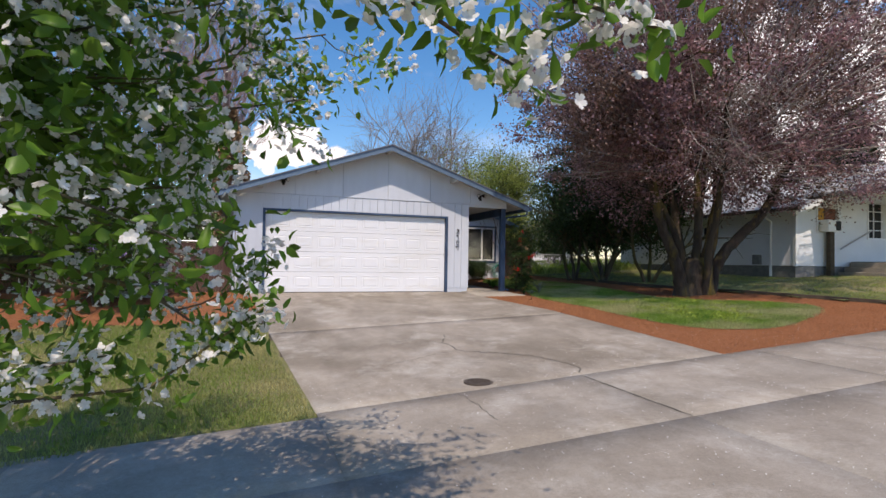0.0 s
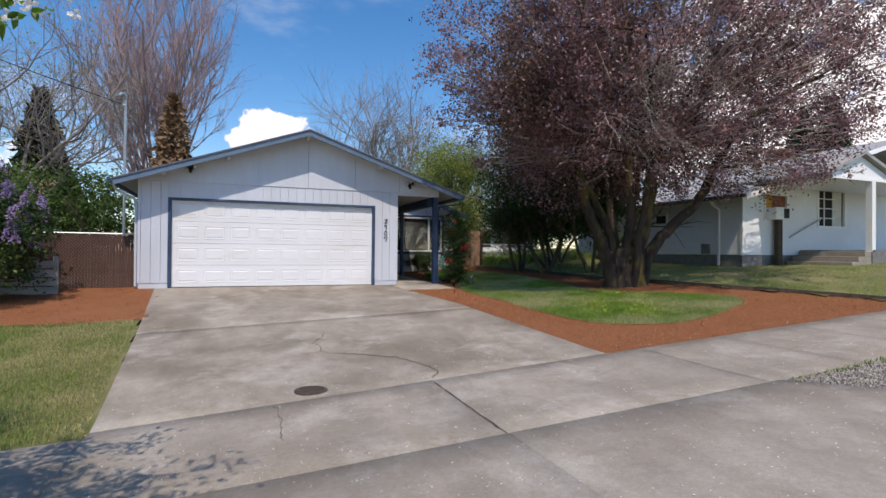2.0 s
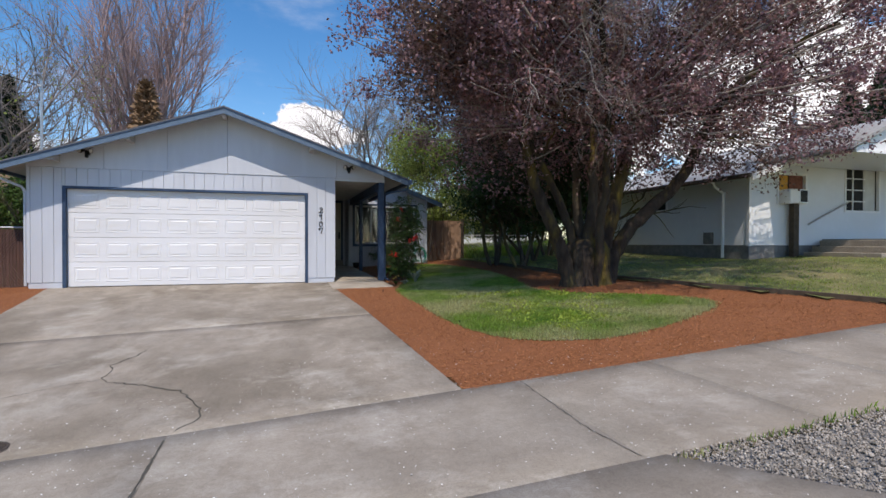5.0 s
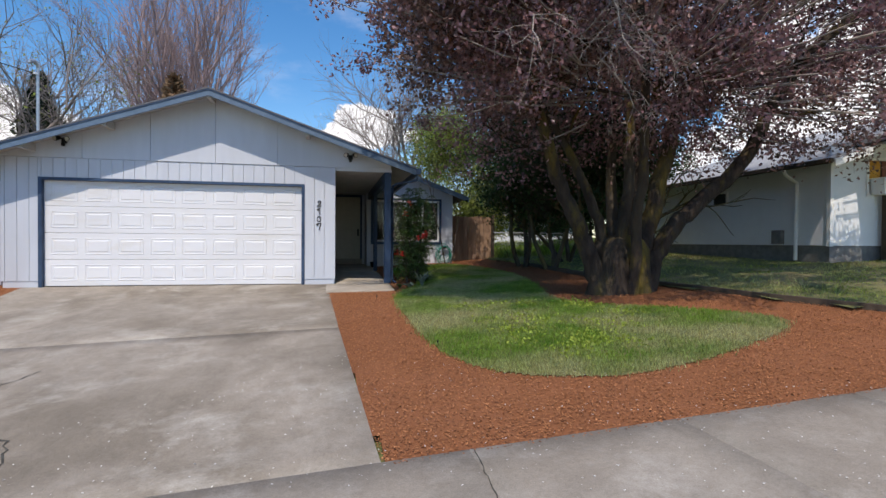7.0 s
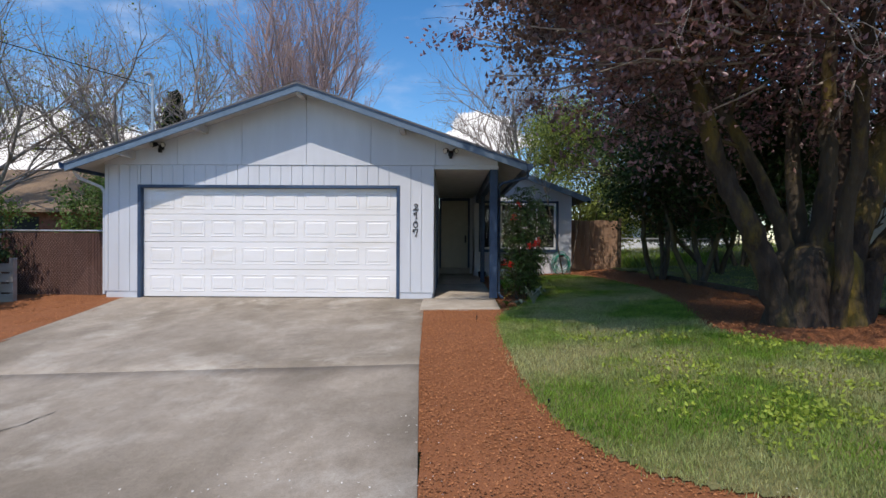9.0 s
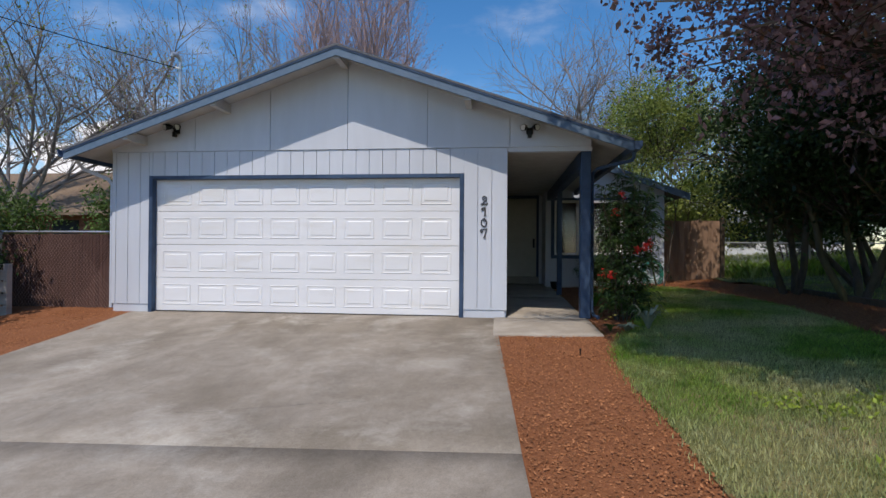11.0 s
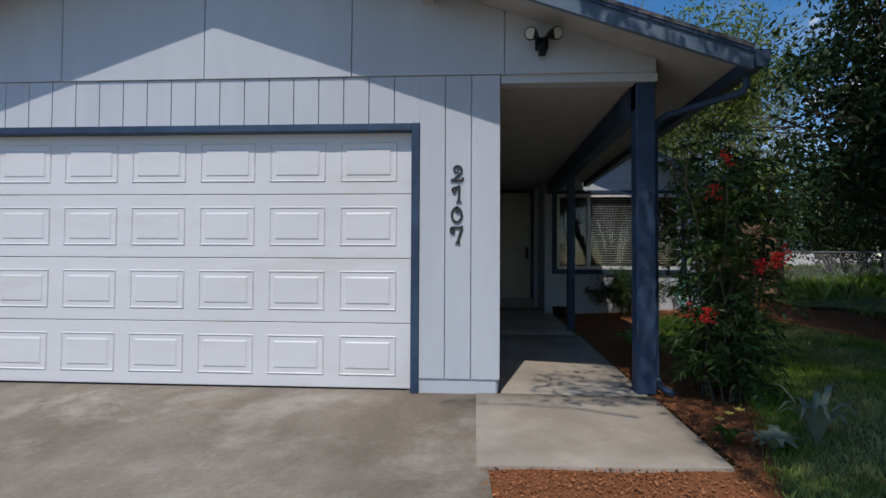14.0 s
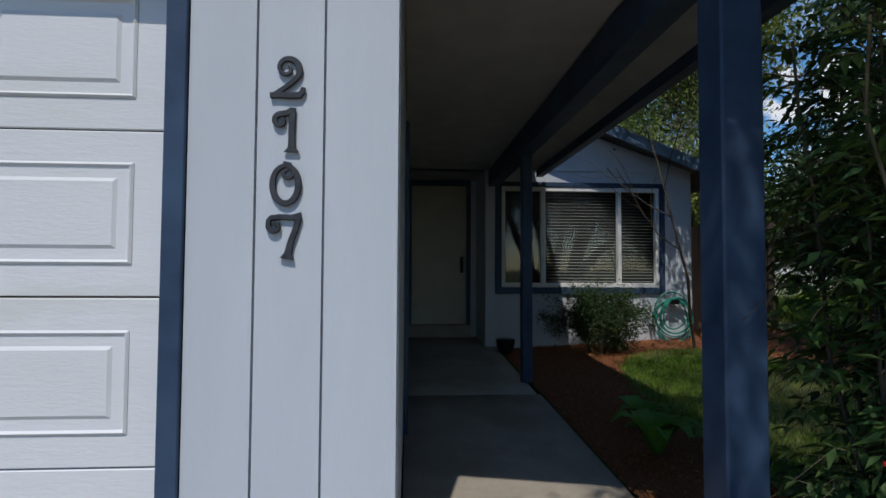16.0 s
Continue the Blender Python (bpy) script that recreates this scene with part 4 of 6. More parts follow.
    for k in range(4):
        part("step", bx(15.85 + 0.31 * k, 17.09, -3.98, -1.95, 0.4 + 0.165 * k, 0.565 + 0.165 * k, bevel=0.01), CONCRETE, h)
    part("handrail", tube(bmesh.new(), [(16.4, -1.9, 1.52), (18.0, -1.9, 2.2)], 0.025, 6), STEEL, h)
    ac = part("air_conditioner", bx(15.43, 16.1, Y - 0.35, Y + 0.05, 2.1, 2.5, bevel=0.02), VINYL, h, "white window air conditioner")
    part("ac_post", bx(15.68, 15.88, Y - 0.25, Y - 0.1, 0.55, 2.1), TIMBER, h, "weathered support post")
    meter = part("meter_box", bx(X - 0.12, X - 0.001, -0.55, -0.25, 0.95, 1.3, bevel=0.01), FOUNDATION, h, "grey meter box")
    side = part("window", bx(X - 0.03, X - 0.002, 1.45, 1.95, 2.1, 2.4), UNLITBLACK, h)
    for a in ((1.40, 1.449, 2.05, 2.45), (1.951, 2.0, 2.05, 2.45), (1.45, 1.95, 2.401, 2.45), (1.45, 1.95, 2.05, 2.099)):
        part("window_frame", bx(X - 0.045, X - 0.002, a[0], a[1], a[2], a[3]), VINYL, side)
    part("grille", bx(15.8, 16.06, Y - 0.356, Y - 0.351, 2.14, 2.46), UNLITBLACK, ac, "dark louvred grille")
    rel(h)
    p = empty("utility_pole", (46, 22, 2), "grey utility pole with a crossarm beyond the roofs", "utility pole")
    part("pole", tube(bmesh.new(), [(46, 22, 0), (46, 22, 14.2)], [0.17, 0.12], 8), TIMBER, p)
    part("crossarm", bx(44.9, 47.1, 21.85, 21.95, 13.3, 13.45), TIMBER, p)
    part("transformer", tube(bmesh.new(), [(45.7, 21.8, 11.6), (45.7, 21.8, 12.6)], 0.25, 10), STEEL, p)
    rel(p)


neighbour()

# ---- trees ----


def plum_tree():
    t = empty("plum_tree", (7.8, -3.8, 0.1), "spreading purple-leaf plum tree with several mossy trunks", "tree")
    w = Wood(10)
    y = -3.8
    limbs = [
        ([(7.42, -0.1, -0.1), (7.30, -0.1, 0.45), (7.13, -0.1, 0.95), (6.89, -0.1, 1.38), (6.61, -0.1, 2.02), (6.33, -0.2, 2.78), (6.01, -0.3, 3.57), (5.6, -0.4, 4.3), (4.9, -0.7, 5.3)], 0.21, 0.06),
        ([(7.64, 0.1, -0.1), (7.60, 0.1, 0.5), (7.55, 0.1, 1.02), (7.39, 0.1, 1.48), (7.16, 0.2, 2.04), (7.04, 0.4, 2.56), (6.83, 0.7, 3.15), (6.40, 1.0, 3.85), (5.8, 1.6, 4.8)], 0.14, 0.05),
        ([(7.80, -0.1, -0.1), (7.78, -0.1, 0.6), (7.80, -0.1, 1.3), (7.89, -0.1, 1.97), (8.01, 0.1, 2.86), (8.15, 0.2, 3.93), (8.2, 0.3, 5.2), (8.1, 0.2, 6.8)], 0.16, 0.05),
        ([(8.0, 0.0, -0.1), (8.10, 0.0, 0.6), (8.32, 0.0, 1.27), (8.62, 0.1, 1.99), (8.84, 0.2, 2.9), (9.33, 0.4, 3.73), (10.2, 0.6, 4.45), (11.0, 0.8, 5.1), (11.7, 0.9, 5.8)], 0.23, 0.07),
        ([(8.18, -0.1, -0.1), (8.28, -0.1, 0.45), (8.49, -0.1, 0.95), (8.86, -0.2, 1.43), (9.55, -0.3, 2.02), (10.0, -0.4, 2.54), (10.22, -0.5, 3.19), (10.64, -0.7, 4.0), (11.33, -0.9, 4.61), (12.1, -1.2, 5.14), (12.9, -1.4, 5.5)], 0.21, 0.06),
        ([(7.85, -0.3, -0.1), (7.84, -0.4, 1.0), (7.7, -0.8, 2.2), (7.4, -1.3, 3.4), (6.9, -1.8, 4.6), (6.4, -2.2, 5.4)], 0.12, 0.04),
        ([(7.95, 0.35, -0.1), (8.0, 0.6, 1.2), (8.3, 1.2, 2.6), (8.8, 2.0, 4.0), (9.2, 2.6, 5.2)], 0.17, 0.05),
        ([(8.05, 0.2, -0.1), (8.2, 0.3, 1.1), (8.5, 0.5, 2.3), (8.9, 0.7, 3.4), (9.2, 0.9, 4.8), (9.3, 1.0, 6.4)], 0.16, 0.05),
    ]
    for pts, r0, r1 in limbs:
        p = np.array(pts) + np.array([0, y, 0])
        # rounded bends: finer steps, then smoothed
        q = np.concatenate([p[:-1] + (p[1:] - p[:-1]) * f for f in (0.0, 0.25, 0.5, 0.75)], 1).reshape(-1, 3)
        q = np.concatenate([q, p[-1:]])
        for _ in range(3):
            q[1:-1] = 0.25 * q[:-2] + 0.5 * q[1:-1] + 0.25 * q[2:]
        q[1:-1] += RNG.normal(size=(len(q) - 2, 3)) * 0.014
        w.limb(q, r0 * 0.8, r1 * 0.85, 12)
        w.branch(q, None, 2.8, 0.06, 3, 0.8, 6, 0.62, 0.0, 0.2, 0.5)
    tips = w.points()
    # fluted bole in which the stems are fused
    bm, rings = bmesh.new(), []
    for z, r in ((-0.25, 0.70), (0.0, 0.60), (0.12, 0.54), (0.3, 0.49), (0.6, 0.46), (0.85, 0.44), (1.0, 0.34), (1.08, 0.15)):
        ring = []
        for k in range(28):
            a = k * math.tau / 28
            rr = r * (1 + 0.11 * math.sin(5 * a + 0.7) + 0.06 * math.sin(9 * a + z * 2))
            ring.append(bm.verts.new((7.85 + rr * 1.08 * math.cos(a), y + rr * 0.72 * math.sin(a), z)))
        rings.append(ring)
    for q, e in zip(rings, rings[1:]):
        for k in range(28):
            bm.faces.new((q[k], q[(k + 1) % 28], e[(k + 1) % 28], e[k]))
    bm.faces.new(rings[-1])
    part("bole", bm, PLUMBARK, t, smooth=True)
    w.mesh("trunk", PLUMBARK, t, "dark brown bark with golden moss")
    tips = tips[tips[:, 2] > 1.9]
    inside = lambda p: p[2] > 2.3 + 0.22 * max(0, abs(p[0] - 8.5) - 3.2) and p[2] < 11
    pos, mids = clusters((9.2, y, 5.9), (6.9, 5.2, 3.9), 1000, 0.17, 95, 2.3, 0.55, inside)
    top, topmids = clusters((9.0, y + 0.6, 6.6), (6.3, 5.6, 3.2), 420, 0.20, 95, 5.2, 0.35)
    low, lowmids = clusters((5.1, y - 0.7, 4.3), (1.7, 1.9, 1.75), 200, 0.16, 80, 2.5, 0.2)
    rear, rearmids = clusters((6.7, y + 2.2, 4.5), (1.7, 1.5, 1.1), 130, 0.16, 80, 3.0, 0.2)
    pos, mids = np.concatenate([pos, top, low, rear]), np.concatenate([mids, lowmids, rearmids])
    twigs = Wood(3)
    for m in mids[~shades_front(mids)]:
        d = np.array([8.2, y, 3.4]) - m
        d = d / np.linalg.norm(d) * min(1.3, np.linalg.norm(d) * 0.4)
        twigs.limb([m, m + d * 0.5 + RNG.normal(size=3) * 0.08, m + d], 0.008, 0.02, 3)
    tagged(twigs.mesh("twig_tangle", DEADTWIG, t, "grey lichen-covered twigs"), kind="stuff")
    # pale dead twigs that hang in arcs from the front of the crown
    dead = Wood(4)
    for k in range(26):
        c = np.array([6.55, -5.7, 4.35]) + RNG.normal(size=3) * np.array([0.55, 0.35, 0.55])
        dead.grow(c, (RNG.uniform(-0.7, 0.9), RNG.uniform(-0.7, 0.1), RNG.uniform(-0.3, 0.6)), RNG.uniform(0.8, 1.4), 0.011, 2, 0.75, 5, 0.6, -0.16, 6, 0.2, 0.15)
    tagged(dead.mesh("dead_twig_tangle", DEADTWIG, t, "pale grey dead twigs hanging in arcs"), kind="stuff")
    places = np.concatenate([around(tips, 45000, 0.14), pos])
    # leaves that would shade garage, drive or front lawn are dropped below
    thick = RNG.uniform(size=len(places)) < np.interp(places[:, 0], (7.6, 8.6, 11.8, 12.8, 14.0), (0.86, 1.0, 1.0, 0.75, 0.5))
    leaves("crown", places[~shades_front(places) & thick], 0.08, 0.048, PLUM, t, "dark purple leaves", droop=0.1)
    shoots = around(tips[tips[:, 2] > 2.6], 14000, 0.14)
    leaves("young_leaves", shoots[~shades_front(shoots)], 0.06, 0.035, PLUMSHOOT, t, "bronze young leaves")
    rel(t)


plum_tree()


def shrub_tree(x, y, height, radius, per, count, mat, leaf, sigma, label, stems=3, low=1.2, name="shrub_tree", trunk=0.07, accent=None, category="tree", shape=0.5, depth=2, reach=0.6):
    z = ground(x, y)
    t = empty(name, (x, y, z), label, category)
    w = Wood(6)
    pos, mids = clusters((x, y, z + low + (height - low) * shape), (radius, radius, (height - low) * 0.55), count, sigma, per, z + low * 0.85, 0.35)
    for k in range(stems):
        a = k * math.tau / stems + 0.7
        w.grow((x + 0.12 * math.cos(a), y + 0.12 * math.sin(a), z - 0.05), (math.cos(a) * (0.35 if depth > 1 else 0.12), math.sin(a) * (0.35 if depth > 1 else 0.12), 1.0), height * 0.6, trunk, depth, reach, 5, 0.5, 0.05, 6, 0.14 if depth > 1 else 0.06, 0.35)
    for m in mids[::3]:
        c = np.array([x, y, z + low])
        w.limb([m, m * 0.6 + c * 0.4 + RNG.normal(size=3) * 0.05, m * 0.25 + c * 0.75], 0.004, 0.02 if trunk > 0.03 else 0.008, 3)
    w.mesh("stem", BARK, t)
    leaves("foliage", pos, leaf[0], leaf[1], mat, t, droop=0.15)
    if accent:
        leaves("young_growth", around(mids, accent[1], sigma * 1.2), leaf[0] * 1.1, leaf[1], accent[0], t, accent[2])
    return t, mids


for x, y, h, r in ((8.5, 2.5, 5.2, 1.85), (8.8, 1.2, 4.4, 1.6), (9.7, -0.1, 4.3, 1.5), (10.0, 2.8, 4.4, 1.9), (11.6, 4.6, 4.2, 2.0)):
    rel(shrub_tree(x, y, h, r, 90, 210, DARKLEAF, (0.10, 0.055), 0.2, "dense dark evergreen shrub tree with crooked stems")[0])
rel(shrub_tree(6.75, 4.6, 4.8, 1.35, 52, 190, YELLOWLEAF, (0.085, 0.03), 0.17, "tall light green arching shrub by the window", 2, 2.7, "willowy_shrub", 0.02, (MIDLEAF, 2600, "darker leaves"), "shrub")[0])
def nandina():
    """Canes with drooping sprays of paired leaflets, and berries hung in panicles."""
    x0, y0 = 4.88, 0.0
    z0 = ground(x0, y0)
    t = empty("nandina_shrub", (x0, y0, z0), "tall nandina shrub with red berry clusters beside the porch post", "shrub")
    w, at, way, fresh = Wood(5), [], [], []
    for k in range(13):
        a = k * 2.4
        top = np.array([x0 + 0.08 + 0.50 * math.cos(a) * (k / 13) ** 0.5, y0 + 0.42 * math.sin(a) * (k / 13) ** 0.5, z0 + RNG.uniform(1.5, 2.15)])
        foot = np.array([x0 + 0.12 * math.cos(a), y0 + 0.12 * math.sin(a), z0 - 0.03])
        u = np.linspace(0, 1, 8)[:, None]
        cane = foot * (1 - u) + top * u + RNG.normal(size=(8, 3)) * 0.018
        w.limb(cane, 0.010, 0.005, 5)
        for m in range(34):
            f = RNG.uniform(0.06, 1.0)
            p = foot * (1 - f) + top * f
            b = RNG.uniform(0, math.tau)
            out = np.array([math.cos(b), math.sin(b), 0])
            n = 9
            s_ = np.linspace(0.1, 1, n)[:, None]
            L = RNG.uniform(0.18, 0.40)
            spine = p + out * L * s_ + np.array([0, 0, 1]) * (0.10 * np.sin(s_ * 2.4) - 0.13 * s_ ** 2)
            w.limb(spine[::4], 0.0028, 0.0012, 3)
            side = np.array([-out[1], out[0], 0])
            for j in range(n):
                for sg in ((-1, 1) if j < n - 1 else (0,)):
                    at.append(spine[j]), fresh.append(m % 4 == 0)
                    way.append(out * 0.55 + side * sg * 0.8 + np.array([0, 0, -0.35]) + RNG.normal(size=3) * 0.22)
    w.mesh("cane", BARK, t)
    at, way, fresh = np.array(at), np.array(way), np.array(fresh)
    clear = at[:, 0] > 4.52
    at, way, fresh = at[clear], way[clear], fresh[clear]
    way /= np.linalg.norm(way, axis=1, keepdims=True)
    for sel, mat, lab in ((~fresh, NANDINA, "dark green lance-shaped leaflets"), (fresh, MIDLEAF, "lighter green leaflets")):
        p, d = at[sel], way[sel]
        n = len(p)
        s_ = np.cross(d, np.array([[0, 0, 1.0]]) + RNG.normal(size=(n, 3)) * 0.35)
        s_ /= np.linalg.norm(s_, axis=1, keepdims=True) + 1e-9
        nn = np.cross(s_, d)
        L, W = 0.085 * RNG.uniform(0.6, 1.25, (n, 1)), 0.026 * RNG.uniform(0.7, 1.25, (n, 1))
        mid = p + d * L * 0.42
        v = np.stack([p, mid + s_ * W * 0.5 + nn * W * 0.2, p + d * L - nn * L * 0.08, mid - s_ * W * 0.5 + nn * W * 0.2], 1).reshape(-1, 3)
        k = np.arange(n)[:, None] * 4
        raw("foliage" if mat is NANDINA else "young_growth", v, np.concatenate([k + np.array([[0, 1, 2]]), k + np.array([[0, 2, 3]])], 1).reshape(-1, 3), mat, t, lab)
    bm = bmesh.new()
    bmesh.ops.create_icosphere(bm, subdivisions=1, radius=0.0085)
    first = part("berry", bm, REDBERRY, t, recalc=False, smooth=True)
    first["placed"] = 1
    first.location = (4.61 - x0, -0.40 - y0, 0.68 - z0)
    for x, y, z, n in ((5.06, -0.44, 1.07, 62), (4.95, -0.44, 1.03, 44), (5.12, -0.42, 1.13, 34), (4.61, -0.40, 0.68, 56), (4.50, -0.36, 0.72, 16), (4.76, -0.38, 1.80, 28), (4.67, -0.36, 1.56, 24)):
        for k in range(n):
            ob = new("berry", first.data)
            ob.parent = t
            ob["placed"] = 1
            drop = random.random()
            ob.location = (random.gauss(x, 0.012 + 0.022 * drop) - x0, random.gauss(y, 0.022) - y0, z + 0.05 - 0.11 * drop - z0)
    rel(t)


nandina()
rel(shrub_tree(5.55, 4.7, 0.78, 0.62, 90, 130, DARKLEAF, (0.06, 0.012), 0.07, "low grey-green rosemary shrub under the window", 8, 0.1, "low_shrub", 0.01, (MIDLEAF, 900, "greyer tips"), "shrub")[0])
lil, mids = shrub_tree(-5.75, -1.15, 2.6, 1.3, 80, 170, DARKLEAF, (0.085, 0.055), 0.15, "dark green lilac bush with purple flower heads at the fence", 7, 0.3, "lilac_bush", 0.03, (MIDLEAF, 2500, "fresh leaves"), "shrub")
k = 0
for m in mids:
    if m[2] > 0.7 and k < 70 and (m[1] < -1.1 or m[0] > -5.5):
        k += 1
        n = 110
        h = RNG.uniform(0, 1, n)
        a = RNG.uniform(0, math.tau, n)
        r = 0.068 * (1 - h) + 0.01
        c = m + np.array([0.12, -0.2, 0.08])
        tagged(leaves("flower_head", np.stack([c[0] + r * np.cos(a), c[1] + r * np.sin(a), c[2] + h * 0.24], 1), 0.032, 0.026, LILAC, lil, "purple lilac flowers"), kind="stuff")
rel(lil)
rel(shrub_tree(-8.2, -0.4, 2.8, 1.5, 80, 130, DARKLEAF, (0.085, 0.05), 0.18, "dark green bush beside the fence", 6, 0.3, "bush", 0.03, None, "shrub")[0])

# bare upright maple far behind the garage
def far_maple():
    t = empty("bare_maple", (-5.6, 22, 0.5), "tall bare upright maple with reddish buds", "tree")
    w = Wood(5)
    for k in range(20):
        a = k * 2.4
        r = 0.35 + 0.65 * (k % 4) / 3
        w.grow((-5.6 + 0.25 * math.cos(a), 22 + 0.25 * math.sin(a), 2.0 + 0.12 * k), (math.cos(a) * r * 1.05, math.sin(a) * r * 1.05, 2.0), 8.0 + random.uniform(0, 4.5), 0.10, 3, 0.40, 7, 0.42, 0.06, 6, 0.05, 0.15)
    w.limb([(-5.6, 22, -0.2), (-5.6, 22, 2), (-5.6, 22, 5)], 0.45, 0.25, 10)
    w.mesh("branch", REDTWIG, t)
    leaves("bud_haze", around(w.points(), 16000, 0.10), 0.08, 0.05, REDTWIG, t)
    rel(t)


far_maple()


def bare_tree(x, y, height, label, mat=TWIG, leaf=None, count=0, n=8):
    z = ground(x, y)
    t = empty("bare_tree", (x, y, z), label, "tree")
    w = Wood(5)
    part("trunk", tube(bmesh.new(), [(x, y, z - 0.2), (x + 0.05, y, z + height * 0.15), (x, y, z + height * 0.3)], [height * 0.024, height * 0.018, height * 0.014], 9), mat, t, smooth=True)
    for k in range(n):
        a = k * 2.4
        w.grow((x, y, z + height * (0.18 + 0.12 * k / n)), (math.cos(a) * 0.8, math.sin(a) * 0.8, 0.9), height * 0.52, height * 0.009, 3, 0.65, 7, 0.55, 0.10, 5, 0.14, 0.25)
    w.mesh("branch", mat, t)
    if leaf:
        leaves("young_leaves", around(w.points(), count, 0.2), 0.12, 0.07, leaf, t)
    rel(t)


bare_tree(-9.5, 12, 10.0, "bare spreading tree with a few young leaves", TWIG, YELLOWLEAF, 1200, 9)
bare_tree(-14, 9, 9.5, "bare spreading tree with a few young leaves", TWIG, YELLOWLEAF, 1500, 9)
bare_tree(8.2, 20, 11.0, "bare grey tree behind the house", TWIG, None, 0, 8)
bare_tree(12, 17, 8.0, "tree in young yellow green leaf behind the house", TWIG, YELLOWLEAF, 5000, 8)


def conifer(x, y, height, radius, mat, label, count=9000):
    z = ground(x, y)
    t = empty("conifer", (x, y, z), label, "tree")
    part("trunk", tube(bmesh.new(), [(x, y, z - 0.2), (x, y, z + height * 0.95)], [height * 0.02, 0.03], 7), BARK, t)
    h = RNG.uniform(0.06, 1, count) ** 0.8
    a = RNG.uniform(0, math.tau, count)
    tier = 0.75 + 0.25 * np.sin(h * 40 + 3 * np.sin(a * 3)) + RNG.normal(0, 0.1, count)
    r = radius * (1 - h) ** 0.8 * tier * RNG.uniform(0.45, 1, count)
    p = np.stack([x + r * np.cos(a), y + r * np.sin(a), z + h * height - r * 0.15], 1)
    leaves("bough", p, 0.035 * height + 0.06, 0.018 * height + 0.03, mat, t, droop=0.2)
    rel(t)


conifer(-3.8, 14, 7.9, 2.0, RUSTCONIFER, "rust-brown cedar behind the garage", 11000)
conifer(-8.9, 13.5, 7.5, 2.3, CONIFER, "dark green conifer behind the fence", 6000)
conifer(57, 25, 15.5, 5, CONIFER, "tall dark pine behind the white house", 8000)
conifer(63.5, 26, 18, 5.5, CONIFER, "tall dark pine behind the white house", 8000)

# ---- blossoming tree by the street ----


def crabapple():
    t = empty("crabapple_tree", (-4.9, -11.3, -0.8), "crabapple tree in white blossom with fresh green leaves", "tree")
    w = Wood(7)
    w.limb([(-4.9, -11.3, -0.95), (-4.85, -11.3, 0.0), (-4.7, -11.2, 0.9)], 0.15, 0.11, 10)
    aims = [(-3.1, -11.4, 0.55), (-3.3, -10.9, 1.2), (-2.9, -11.2, 1.9), (-3.4, -11.2, 2.6), (-2.45, -11.0, 2.2), (-2.6, -10.8, 1.8), (-4.2, -10.2, 1.5), (-3.9, -11.6, 3.0), (-2.9, -12.1, 3.1), (-4.9, -12.6, 2.6), (-6.2, -11.5, 2.4), (-5.2, -10.0, 2.6)]
    for e in aims:
        s = np.array([-4.7, -11.2, 0.75])
        e = np.array(e)
        mid = (s + e) / 2 + np.array([0, 0, 0.35])
        u = np.linspace(0, 1, 8)[:, None]
        q = s * (1 - u) ** 2 + mid * 2 * u * (1 - u) + e * u ** 2
        q[1:] += RNG.normal(size=(7, 3)) * 0.03
        w.limb(q, 0.012 if e[0] > -2.7 else 0.03, 0.005, 6)
        w.branch(q, None, 0.9, 0.012, 2, 0.8, 6, 0.5, -0.02, 0.2, 0.35)
    spray = []
    for q in ([(-3.6, -13.2, 2.3), (-3.1, -13.15, 1.75), (-2.78, -13.18, 1.42), (-2.52, -13.22, 1.27), (-2.36, -13.24, 1.2)],
              [(-3.1, -13.15, 1.75), (-2.6, -13.2, 1.50), (-2.3, -13.26, 1.36), (-2.08, -13.32, 1.30)],
              [(-3.1, -13.15, 1.75), (-2.8, -13.12, 1.46), (-2.66, -13.14, 1.36)],
              [(-4.6, -11.9, 0.85), (-3.95, -12.25, 0.5), (-3.53, -12.3, 0.42), (-3.16, -12.3, 0.44), (-2.94, -12.3, 0.60), (-2.82, -12.3, 0.69)],
              [(-4.3, -12.1, 0.7), (-3.8, -12.35, 0.58), (-3.45, -12.4, 0.53), (-3.25, -12.4, 0.56)]):
        p = w.limb(q, 0.008, 0.003, 5)
        spray.append(np.concatenate([p[1:-1] + (p[2:] - p[1:-1]) * f for f in (0, 0.2, 0.4, 0.6, 0.8, 1.0)]))
    spray = np.concatenate(spray)
    w.mesh("branch", BARK, t, "dark thin branches")
    pts = w.points()
    w2 = Wood(4)
    keep = lambda p: p[1] > -12.9 and np.linalg.norm(p - np.array([-2.9, -14.1, 0.84])) > 2.0
    pos, mids = clusters((-4.7, -11.6, 1.9), (1.85, 1.5, 1.6), 130, 0.13, 16, 0.1, 0.5, keep)
    # two masses mostly above the view, added for their shade on sidewalk and lawn
    pos2, mids2 = clusters((-4.3, -12.9, 3.0), (2.3, 1.3, 0.7), 170, 0.22, 40, 2.2, 0.2)
    pos3, mids3 = clusters((-4.9, -10.5, 3.0), (1.6, 1.0, 0.55), 110, 0.2, 36, 2.45, 0.2)
    near = lambda p: np.linalg.norm(p - np.array([-2.9, -14.1, 0.84])) > 1.3 and p[0] < -2.68 - 0.62 * max(0.0, 1.5 - p[2])
    pos4, mids4 = clusters((-3.75, -12.3, 1.35), (1.05, 0.5, 0.85), 115, 0.09, 14, 0.7, 0.2, near)
    # another mass overhead, unseen, added to shade the concrete
    pos5, mids5 = clusters((-2.6, -12.5, 2.8), (1.0, 0.7, 0.35), 60, 0.16, 30, 2.3, 0.2)
